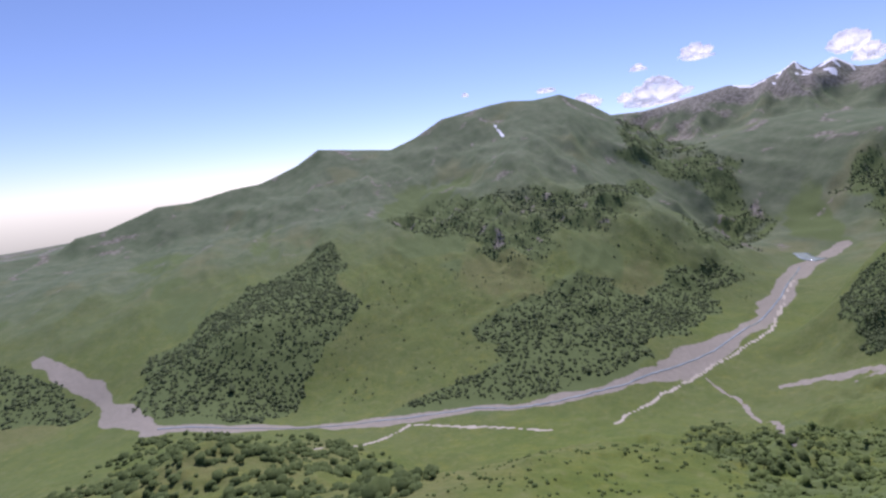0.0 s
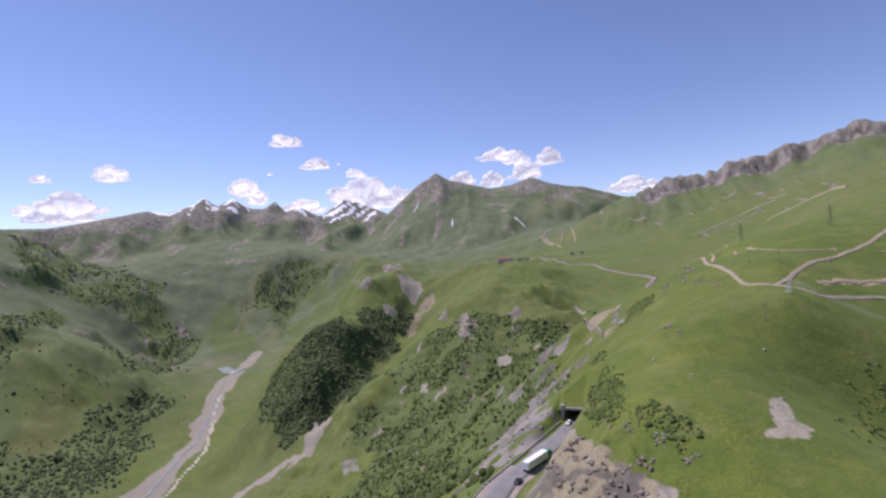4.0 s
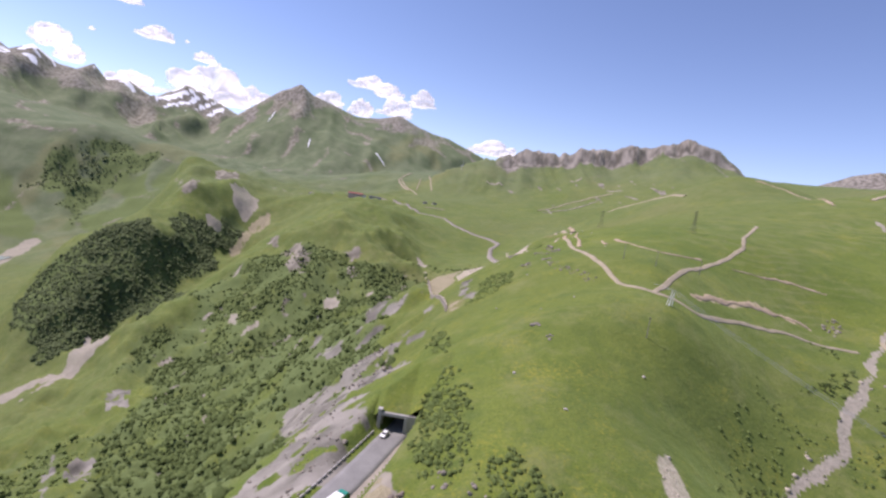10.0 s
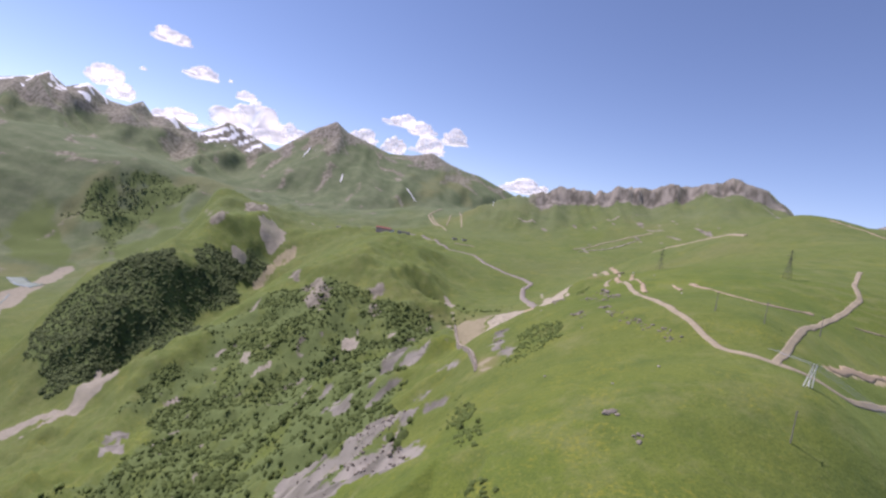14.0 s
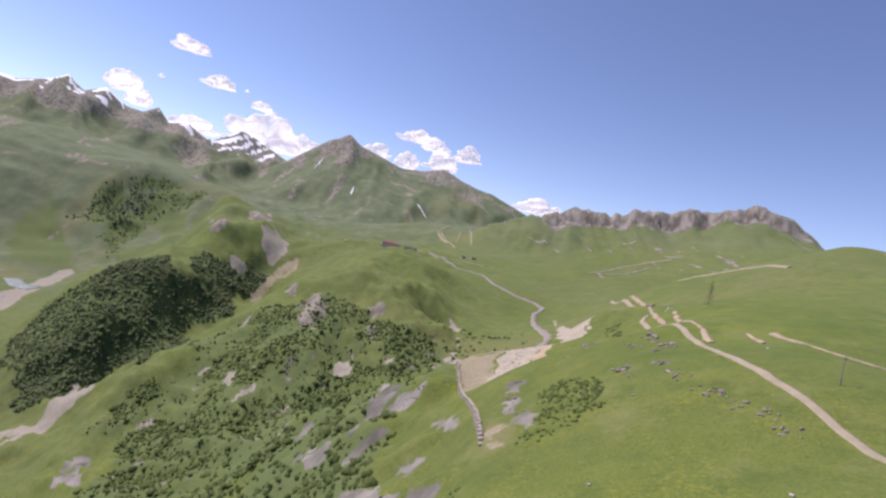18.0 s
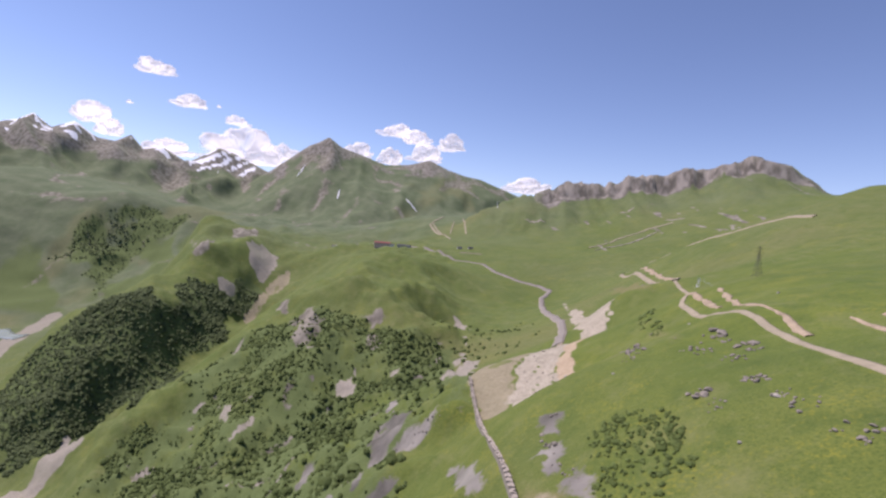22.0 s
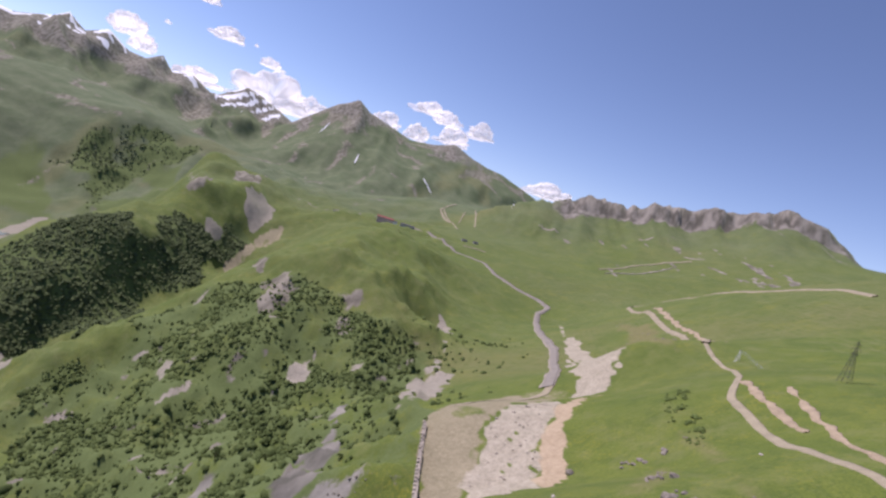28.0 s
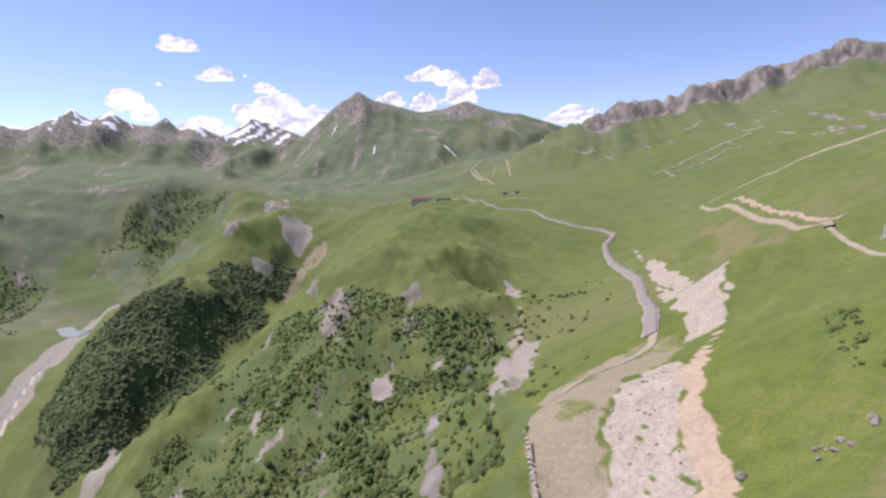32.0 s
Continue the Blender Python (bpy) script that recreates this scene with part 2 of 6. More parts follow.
# ---- bare patches, woods and ways on the land ----
SPUR_FOREST = [(-613, 1187), (-601, 1258), (-548, 1232), (-527, 1226), (-539, 1353), (-508, 1379), (-460, 1450), (-438, 1363), (-435, 1242), (-457, 1165), (-383, 954), (-475, 1038), (-438, 911), (-509, 980), (-541, 956), (-594, 964), (-682, 1058), (-713, 1125), (-667, 1133), (-630, 1157)]
SLOPE_BUSHES = [(-30, 440), (-52, 336), (-55, 301), (-50, 268), (-117, 342), (-225, 537), (-273, 671), (-330, 850), (-200, 800), (-60, 765), (0, 700), (5, 590), (-2, 453)]
DOME_BUSHES = [(-251, 987), (-233, 1048), (-170, 1006), (-120, 899), (-89, 980), (-53, 932), (-6, 894), (-2, 647), (-30, 709), (-74, 800), (-87, 710), (-149, 758), (-186, 768), (-206, 746), (-356, 837), (-381, 882), (-376, 906), (-334, 946), (-309, 1019)]
WEST_FOREST = [(-891, 173), (-949, 303), (-969, 377), (-1141, 443), (-1204, 553), (-1225, 741), (-1211, 900), (-1167, 963), (-1253, 1267), (-1197, 1310), (-1144, 1223), (-1068, 1068), (-879, 857), (-840, 762), (-779, 643), (-821, 502), (-853, 392), (-884, 281)]
WEST_CLIFF_BAND = [(-2116, 385), (-2305, 643), (-2018, 854), (-1768, 1070), (-1989, 1493), (-2111, 1729), (-1508, 1213), (-1462, 1016), (-1584, 911), (-1335, 729), (-1334, 613), (-1544, 672), (-1818, 595), (-1907, 481)]
WEST_WOOD = [(-1239, -381), (-1427, -441), (-1430, -299), (-1617, -216), (-1764, -85), (-2035, 86), (-1840, 160), (-1503, 157), (-1334, 230), (-1284, 96), (-1219, 5), (-1134, -27), (-1065, -76), (-977, -152), (-1031, -264)]
LOW_WOOD = [(-1559, -792), (-1449, -672), (-1353, -562), (-1209, -467), (-1251, -658)]
GORGE_CLIFF = [(-1554, 2486), (-1400, 2620), (-1228, 2570), (-1248, 2439), (-1313, 2375), (-1247, 2105), (-1209, 1990), (-1313, 2136), (-1486, 2222), (-1551, 2167), (-1620, 2242), (-1553, 2279)]
GORGE_WOOD = [(-2783, 2091), (-3080, 2620), (-1956, 2145), (-1825, 2076), (-1675, 1970), (-1245, 1281), (-1331, 1291), (-1946, 1936), (-2261, 1909), (-2354, 1794)]
NEAR_WOOD = [(-1000, -283), (-956, -188), (-793, 45), (-663, 127), (-306, 97), (-843, -241)]
KNOLL_TREES = [(-553, 553), (-545, 627), (-339, 500), (-195, 388), (-185, 326), (-279, 313)]
PORTAL_BUSHES = [(0, 258), (-2, 271), (2, 280), (4, 332), (5, 335), (10, 400), (15, 375), (9, 265), (5, 264), (1, 255)]
GULLY_BUSHES = [(87, 279), (131, 327), (139, 317), (194, 368), (202, 328), (163, 282), (127, 281), (82, 255)]
SCREE_FAN = [(-516, 1558), (-491, 1603), (-448, 1585), (-430, 1522), (-444, 1484), (-464, 1485), (-486, 1505)]
SCAR = [(-397, 1543), (-381, 1476), (-411, 1420), (-405, 1287), (-438, 1382), (-432, 1447), (-424, 1501)]
SCAR_B = [(-515, 1400), (-484, 1424), (-472, 1400), (-480, 1373), (-495, 1376)]
SLIP = [(-515, 985), (-462, 912), (-470, 885), (-492, 850), (-512, 838), (-500, 872), (-504, 925)]
SLIP_B = [(-456, 931), (-438, 911), (-461, 908), (-508, 975)]
PATCH_A = [(-111, 880), (-92, 835), (-101, 823), (-117, 844), (-114, 847)]
PATCH_B = [(-49, 856), (-47, 846), (-58, 849), (-63, 854)]
PATCH_C = [(-257, 896), (-242, 881), (-231, 841), (-255, 876)]
DOME_ROCK = [(-118, 985), (-99, 986), (-78, 971), (-75, 934), (-85, 909), (-111, 944)]
DOME_ROCK_B = [(-44, 913), (-24, 924), (-6, 929), (-6, 914), (-36, 855)]
DOME_CRAG = [(-265, 1095), (-230, 1077), (-180, 1006), (-153, 906), (-180, 912), (-248, 1044)]
DOME_GULLY = [(10, 1043), (24, 1024), (27, 924), (24, 896), (7, 739), (-1, 689), (-3, 690), (3, 819), (19, 903), (22, 936), (14, 1028)]
GULLY_BANK = [(17, 869), (43, 851), (33, 829), (9, 687), (7, 739)]
PLATFORM = [(14, 581), (16, 612), (23, 640), (42, 677), (76, 696), (86, 693), (97, 676), (68, 616), (52, 613), (38, 582), (37, 570), (35, 554), (31, 544), (28, 532), (23, 521), (17, 532), (14, 545)]
WHITE_CUT = [(50, 605), (68, 616), (71, 609), (55, 562), (53, 548), (49, 528), (47, 535), (41, 525), (35, 524), (30, 525), (29, 535), (31, 548), (36, 553), (38, 567), (38, 580), (44, 593)]
WHITE_CUT_B = [(198, 1200), (161, 990), (168, 941), (162, 906), (164, 867), (120, 691), (117, 677), (110, 672), (107, 660), (97, 665), (101, 696), (138, 851), (172, 1053)]
ORANGE_EDGE = [(111, 668), (85, 621), (71, 593), (62, 563), (61, 553), (60, 538), (54, 528), (50, 527), (52, 540), (54, 556), (62, 583), (69, 599), (81, 619)]
GREY_CUT = [(30, 470), (35, 464), (30, 439), (33, 423), (31, 417), (27, 428), (26, 444)]
FORE_TRACK = [(20, 436), (28, 424), (24, 407), (18, 412)]
SHALE_A = [(-37, 557), (-47, 800), (-17, 555), (-15, 551), (-24, 554), (-33, 536)]
SHALE_B = [(-23, 553), (-7, 548), (5, 541), (9, 539), (-3, 541), (-18, 538)]
SHALE_C = [(-32, 431), (-28, 473), (-17, 455), (-9, 442), (-11, 461), (-6, 408), (-15, 415), (-23, 411), (-28, 411)]
SHALE_D = [(-86, 607), (-86, 628), (-84, 630), (-77, 621), (-77, 592)]
SHALE_E = [(-29, 404), (-14, 406), (-3, 385), (-3, 363), (-4, 349), (-11, 348), (-27, 395)]
SHALE_F = [(-7, 461), (-2, 459), (3, 455), (0, 433), (-5, 438)]
SHALE_G = [(-2, 413), (-1, 414), (6, 411), (8, 408), (5, 405), (-1, 411)]
SHALE_H = [(-59, 473), (-42, 439), (-34, 432), (-32, 413), (-37, 410), (-50, 439)]
SCAR_O = [(62, 265), (67, 269), (67, 261), (64, 251), (69, 250), (63, 240), (48, 235), (56, 244), (58, 254)]
CUT_BANK = [(-2, 254), (0, 251), (-6, 245), (-8, 241), (-15, 250), (-10, 259)]
DARK_NOTCH = [(-605, 1664), (-617, 1759), (-869, 2507), (-533, 1651), (-586, 1643)]
NOTCH_B = [(-698, 1627), (-596, 1547), (-560, 1457), (-589, 1440)]
PATCH_D = [(-202, 845), (-198, 834), (-210, 803), (-214, 805)]
PATCH_E = [(-301, 926), (-293, 922), (-302, 912), (-308, 916)]
TERRACE_ROCK = [(222, 1004), (222, 942), (219, 880), (150, 675), (147, 670), (139, 701), (207, 924), (208, 973)]
CUT_H = [(208, 744), (224, 814), (241, 906), (260, 1007)]
CUT_I = [(123, 573), (117, 549), (113, 532), (108, 517)]
SPOT_I = [(78, 524), (77, 514), (66, 497), (59, 490), (56, 491), (63, 502)]
SPOT_J = [(91, 542), (92, 528), (86, 509), (83, 507), (89, 524), (89, 538)]
SPOT_K = [(78, 490), (77, 486), (76, 479), (73, 477), (74, 481)]
SHALE_P = [(-81, 509), (-51, 466), (-16, 321), (-13, 312), (-17, 300), (-18, 284), (-22, 278), (-27, 269), (-32, 264), (-49, 291), (-54, 277), (-60, 274), (-52, 285), (-47, 303), (-38, 311), (-70, 469)]
SHALE_Q = [(-11, 432), (-28, 458), (-34, 429), (-21, 369), (-6, 369)]
SHALE_I = [(4, 504), (11, 482), (13, 452), (9, 455), (5, 489)]
SHALE_J = [(-39, 516), (-26, 522), (-18, 521), (-16, 517), (-24, 514), (-35, 507)]
SHALE_K = [(-77, 569), (-62, 558), (-50, 545), (-48, 527), (-62, 540)]
GREY_CUT_B = [(28, 451), (31, 446), (31, 429), (28, 428)]
FORE_TRACK_B = [(2, 341), (4, 356), (5, 338), (4, 335), (1, 336)]
SIDE_GRAVEL = [(-640, 835), (-560, 885), (-470, 912), (-455, 900), (-540, 860), (-630, 828)]
EAST_TRACK = [(417, 602), (456, 621), (444, 562), (420, 492)]
SHALE_L = [(-356, 764), (-344, 795), (-293, 691), (-315, 701)]
SHALE_M = [(-290, 597), (-278, 620), (-251, 568), (-227, 506)]
SHALE_N = [(-253, 508), (-335, 644), (-300, 597), (-227, 477), (-224, 461)]
TREE_CLUMP = [(-214, 593), (-177, 583), (-138, 549), (-104, 466), (-61, 304), (-60, 287), (-80, 305), (-107, 351), (-153, 492), (-207, 565)]
HEDGE = [(102, 584), (106, 578), (96, 545), (92, 525), (89, 525), (92, 543), (93, 560)]
TRACK_A = [(321, 1473), (279, 1149), (88, 422), (88, 381), (88, 363), (98, 353), (112, 368), (137, 396), (175, 429), (197, 447), (213, 472), (254, 520)]
TRACK_C2 = [(126, 580), (109, 523), (90, 463), (86, 437), (84, 421), (83, 413)]
CUT_A = [(118, 451), (120, 427), (129, 416), (155, 419)]
CUT_B = [(121, 362), (138, 370), (165, 384), (184, 387), (197, 385)]
CUT_C = [(174, 419), (197, 421), (212, 422), (232, 418)]
CUT_D = [(445, 811), (463, 782), (456, 732), (376, 596)]
CUT_E = [(129, 557), (106, 497), (100, 467), (95, 448)]
CUT_G = [(110, 453), (107, 437)]
STREAM = [(355, 528), (335, 487), (316, 455), (285, 419), (256, 395), (236, 383), (218, 367), (191, 341), (167, 323), (152, 310), (136, 300), (105, 272)]
SIDE_TRACK = [(234, 381), (223, 357), (212, 335), (209, 315)]
HIGHWAY = [(86, 697), (117, 805), (138, 920), (141, 1050), (164, 1199), (185, 1231), (170, 1263), (132, 1293), (89, 1345), (72, 1421), (2, 1464), (-44, 1545), (-110, 1622), (-215, 1655), (-330, 1700), (-470, 1790)]
FAR_TRACK = [(-35, 1961), (-92, 2176), (-45, 2320)]
PLAIN_TRACK = [(347, 1589), (445, 1669), (530, 1688), (591, 1682)]
RIVERBED = [(-1270, 1883), (-1204, 1597), (-1010, 1285), (-880, 1030), (-820, 870), (-793, 742), (-778, 618), (-785, 520), (-800, 404), (-855, 314), (-870, 205), (-899, 59), (-950, -69), (-965, -163), (-999, -275)]
VALLEY_TRACK = [(-1100, 1440), (-830, 1032), (-755, 765), (-680, 540), (-660, 501)]
VALLEY_TRACK_B = [(-739, 17), (-748, 88), (-842, 190), (-761, 308), (-680, 395)]
BROOK = [(-738, 770), (-645, 749), (-460, 623), (-301, 454)]
RIVER_LOW = [(-999, -275), (-1123, -382), (-1338, -495), (-1452, -609), (-1560, -700)]
SNOW_GULLIES = [[(-1066, 3602), (-1073, 3771)], [(-315, 3408), (-236, 3336)], [(144, 2078), (289, 3847)], [(-715, 3295), (-738, 3426)]]
PALE_SCREES = [[(350, 1548), (436, 1582), (539, 1654)], [(223, 1920), (287, 1906)], [(584, 1719), (625, 1690)], [(510, 1879), (549, 1870)]]
LOOP_TRACKS = [[(-81, 2183), (-36, 1992), (-9, 1823)], [(30, 2263), (39, 1914)], [(-14, 1968), (-4, 2185)], [(17, 1542), (72, 1536)]]
EAST_CUTS = [[(368, 518), (389, 518), (401, 499)], [(357, 477), (388, 485), (398, 469)], [(299, 397), (298, 384), (301, 375)], [(265, 380), (258, 365), (238, 345), (228, 327), (223, 313)]]
BANK_BUSHES = [(39, 441), (49, 442), (53, 430), (51, 416), (45, 409), (39, 404), (29, 402), (26, 409), (30, 421)]
STONE_LINE = [(75, 460), (71, 430), (71, 413), (71, 401), (74, 391), (77, 384), (82, 465), (83, 450), (60, 477), (60, 426), (79, 377), (71, 419), (72, 397)]
INNER_BANK = [(-20, 236), (-14, 222), (0, 204), (14, 196), (20, 214), (8, 232), (2, 250), (-8, 262), (-14, 250)]

def inside(line, x, y):
    """Signed distance to a closed outline: positive inside."""
    d2, odd = np.full(np.shape(x), 1e18), np.zeros(np.shape(x), bool)
    for a, b in zip(line, line[1:] + line[:1]):
        dx, dy = b[0] - a[0], b[1] - a[1]
        f = np.clip(((x - a[0]) * dx + (y - a[1]) * dy) / (dx * dx + dy * dy + 1e-9), 0, 1)
        d2 = np.minimum(d2, (x - a[0] - f * dx) ** 2 + (y - a[1] - f * dy) ** 2)
        if dy:
            odd ^= ((a[1] > y) != (b[1] > y)) & (x < dx * (y - a[1]) / dy + a[0])
    return np.where(odd, 1, -1) * np.sqrt(d2)


LOWER_SLOPE = [(-50, 268), (-117, 342), (-225, 537), (-273, 671), (-420, 640), (-330, 420), (-200, 280), (-90, 220)]
# outline, cell and strength of the rough relief inside it, softness of its edge
RELIEF = [(GORGE_CLIFF, 150, 85, 60), (WEST_CLIFF_BAND, 150, 85, 60), (GORGE_WOOD, 170, 90, 60), (WEST_FOREST, 120, 45, 40), (LOW_WOOD, 120, 40, 40),
          (SPUR_FOREST, 95, 30, 30), (DOME_CRAG, 34, 24, 14), (DARK_NOTCH, 40, 26, 12), (NOTCH_B, 40, 22, 12), (SHALE_A, 10, 6, 4), (SHALE_C, 9, 6, 4), (SHALE_E, 10, 6, 4), (SHALE_H, 10, 6, 4), (SHALE_J, 9, 5, 4), (SHALE_P, 11, 7, 4), (SHALE_Q, 10, 6, 4),
          (WHITE_CUT, 7, 2.6, 2), (GREY_CUT, 5, 2.0, 2), (SCREE_FAN, 60, 12, 20), (LOWER_SLOPE, 60, 22, 25)]


def rib_noise(x, y):
    return fbm(y * 0.86 + x * 0.5 + 14 * (fbm(x, y, 40, 3, 16) - 0.5), x * 0.30, 44, 5, 17, True)


def height(x, y, fine=True):
    z = base_height(x, y)
    hx, hy = x - HUB[0], y - HUB[1]
    r, az = np.hypot(hx, hy), np.degrees(np.arctan2(-hx, hy))
    for crest, far, front, back, rugged in RANGES:
        a, h = np.array(sorted(crest)).T
        gone = np.clip(np.maximum(a[0] - az, az - a[-1]), 0, None) * 60
        off = r - far
        away = np.clip(np.abs(off) / 600, 0, 1)
        bent = az + away * (fbm(x, y, 700, 3, 5) - 0.5) * 14
        broad = sum(np.interp(bent + k, a, h) for k in (-6, -3, 0, 3, 6)) / 5
        top = np.interp(bent, a, h) * (1 - away) + (broad - 15) * away
        fall = np.where(off < 0, -off * front, off * back)
        arc = np.radians(az) * far + 420 * (fbm(x, y, 800, 4, 8) - 0.5)
        ribs = fbm(arc, off * 0.45, 340, 6, 3, True)
        wild = rugged * np.clip(np.abs(off) / 250, 0.0, 1) * (ribs - 0.58) * 3.0
        if crest is CRAG_RIDGE:
            flute = 46 * (fbm(arc, off * 0.05, 70, 3, 9, True) - 0.5)
            fall = fall + (18 + 56 * fbm(arc, off * 0.1, 120, 3, 14)) * step(-off + flute, 4, 26) * step(-az, 2, 13) * (1 - step(-az, 29, 31)) - 0.05 * np.clip(-off - 40, 0, 160)
            top = top + 24 * (fbm(arc, off * 0.2, 48, 4, 19, True) - 0.62) * (1 - away)
        ridge = top - gone - fall + wild
        z = np.logaddexp(z / 14, ridge / 14) * 14
        z = np.where(np.abs(off) < 120, np.maximum(z, ridge) * (1 - np.abs(off) / 120) + z * np.abs(off) / 120, z)
    if fine:
        floor_ = 0.15 + 0.85 * step(z, -455, -395)
        rough_z = z
        steep = step(-30 - z + 0.02 * r - np.clip(x, -80, 300) * 0.9, 40, 160) * step(r, 150, 500)
        far = np.clip(r / 900, 0.25, 1.6)
        west = step(-x, 1150, 1500)
        z = z + (fbm(x, y, 90, 5, 11) - 0.5) * 7 * np.clip(far, 0.25, 1) * (1 - 0.6 * west) + steep * (1 - west) * (fbm(x + 0.6 * y, y - 0.5 * x, 120, 5, 21, True) - 0.6) * 26 + (fbm(x, y, 12, 3, 12) - 0.5) * (1.6 + 2.4 * steep)
        z = z + west * (1 - step(r, 2900, 3400)) * (fbm(y + 60 * (fbm(x, y, 300, 3, 61) - 0.5), x * 0.22, 150, 5, 62, True) - 0.62) * 42
        cut = step(-np.abs(x - 2 + 0.35 * (y - 225)), -26, -12) * step(-np.abs(y - 230), -40, -24)
        z = z + cut * (fbm(x, y, 9, 4, 27, True) - 0.5) * 5
        flank = step(-30 - z + 0.02 * r - np.clip(x, -80, 300) * 0.9, 30, 90) * step(y, 300, 380) * (1 - step(r, 900, 1250)) * (1 - step(x, 4, 22))
        z = z + flank * (rib_noise(x, y) - 0.50) * 34
        for line, cell, amp, soft in RELIEF:
            p = np.array(line, float)
            box = (x > p[:, 0].min() - soft) & (x < p[:, 0].max() + soft) & (y > p[:, 1].min() - soft) & (y < p[:, 1].max() + soft)
            if box.any():
                xs, ys = x[box], y[box]
                z[box] += step(inside(line, xs, ys), -soft, soft) * (fbm(xs * 0.6, ys, cell, 5, 57, True) - 0.6) * amp
        side = step(az, 10, 22) * step(r, 1250, 1900) * (1 - step(r, 2800, 3200)) * step(z, -430, -240)
        arc = np.radians(az) * 2000 + 90 * (fbm(x, y, 380, 3, 8) - 0.5)
        z = z + side * (fbm(arc, r * 0.28, 330, 6, 23, True) - 0.6) * 75
        z = rough_z + (z - rough_z) * floor_
    d, level, _ = along(ROAD, x, y)
    return np.where(d < 40, z + (level - z) * (1 - step(d, 5.5, np.interp(y, [286, 308], [15, 12]))), z)


def terrain_sheet():
    rings = np.concatenate([[0.5], np.geomspace(25, 4850, 620)])
    turn = np.concatenate([np.arange(-62, 122, 0.25), np.arange(122, 298, 4.0)])
    a, r = np.meshgrid(np.radians(turn), rings)
    x, y = HUB[0] - r * np.sin(a), HUB[1] + r * np.cos(a)
    z = height(x, y)
    n, m = x.shape
    i = np.arange(n - 1)[:, None] * m + np.arange(m)[None]
    j = np.arange(n - 1)[:, None] * m + (np.arange(m)[None] + 1) % m
    faces = np.stack([i, i + m, j + m, j], -1).reshape(-1, 4)
    return np.stack([x, y, z], -1).reshape(-1, 3), faces


def sheet_mesh(name, verts, faces):
    me = bpy.data.meshes.new(name)
    me.vertices.add(len(verts))
    me.vertices.foreach_set("co", np.ascontiguousarray(verts, np.float32).ravel())
    k = faces.shape[1]
    me.loops.add(faces.size)
    me.loops.foreach_set("vertex_index", np.ascontiguousarray(faces, np.int32).ravel())
    me.polygons.add(len(faces))
    me.polygons.foreach_set("loop_start", np.arange(0, faces.size, k, dtype=np.int32))
    me.polygons.foreach_set("loop_total", np.full(len(faces), k, np.int32))
    me.polygons.foreach_set("use_smooth", np.ones(len(faces), bool))
    me.update(calc_edges=True)
    return me

# ---- materials ----
def material(name, rough=0.9, spec=0.2):
    m = bpy.data.materials.new(name)
    m.use_nodes = True
    b = m.node_tree.nodes["Principled BSDF"]
    b.inputs["Roughness"].default_value = rough
    b.inputs["Specular IOR Level"].default_value = spec
    return m, m.node_tree.nodes, m.node_tree.links, b


def noise_node(n, l, scale, detail=6.0, rough=0.6, where=None):
    t = n.new("ShaderNodeTexNoise")
    t.inputs["Scale"].default_value, t.inputs["Detail"].default_value, t.inputs["Roughness"].default_value = scale, detail, rough
    if where is None:
        where = n.new("ShaderNodeNewGeometry").outputs["Position"]
    l.new(where, t.inputs["Vector"])
    return t.outputs["Fac"]


def ramp_node(n, l, fac, stops):
    r = n.new("ShaderNodeValToRGB")
    while len(r.color_ramp.elements) < len(stops):
        r.color_ramp.elements.new(0.5)
    for e, (p, c) in zip(r.color_ramp.elements, stops):
        e.position, e.color = p, (*c, 1) if len(c) == 3 else c
    l.new(fac, r.inputs["Fac"])
    return r.outputs["Color"]


def mix_node(n, l, fac, a, b):
    x = n.new("ShaderNodeMix")
    x.data_type = "RGBA"
    for socket, value in ((x.inputs["Factor"], fac), (x.inputs["A"], a), (x.inputs["B"], b)):
        if isinstance(value, bpy.types.NodeSocket):
            l.new(value, socket)
        else:
            socket.default_value = value if not isinstance(value, tuple) else (*value, 1)
    return x.outputs["Result"]


def math_node(n, l, op, a, b=0.0, c=0.0):
    x = n.new("ShaderNodeMath")
    x.operation = op
    for i, value in enumerate((a, b, c)):
        if isinstance(value, bpy.types.NodeSocket):
            l.new(value, x.inputs[i])
        else:
            x.inputs[i].default_value = value
    return x.outputs[0]


def bump_node(n, l, b, fac, strength, distance):
    u = n.new("ShaderNodeBump")
    u.inputs["Strength"].default_value, u.inputs["Distance"].default_value = strength, distance
    l.new(fac, u.inputs["Height"])
    l.new(u.outputs["Normal"], b.inputs["Normal"])


def plain(name, colour, rough=0.6, metal=0.0, grain=2.0, vary=0.25, spec=0.3):
    """A worn surface of one colour: stains over a fine grain."""
    m, n, l, b = material(name, rough, spec)
    at = n.new("ShaderNodeTexCoord").outputs["Object"]
    dark, light = tuple(c * (1 - vary) for c in colour), tuple(min(1, c * (1 + vary * 0.6)) for c in colour)
    coarse, fine = noise_node(n, l, grain * 0.25, 4, 0.6, at), noise_node(n, l, grain * 4, 5, 0.7, at)
    both = math_node(n, l, "MULTIPLY_ADD", fine, 0.5, math_node(n, l, "MULTIPLY", coarse, 0.5))
    l.new(ramp_node(n, l, both, [(0.3, dark), (0.7, light)]), b.inputs["Base Color"])
    b.inputs["Metallic"].default_value = metal
    bump_node(n, l, b, fine, 0.15, 0.02)
    return m


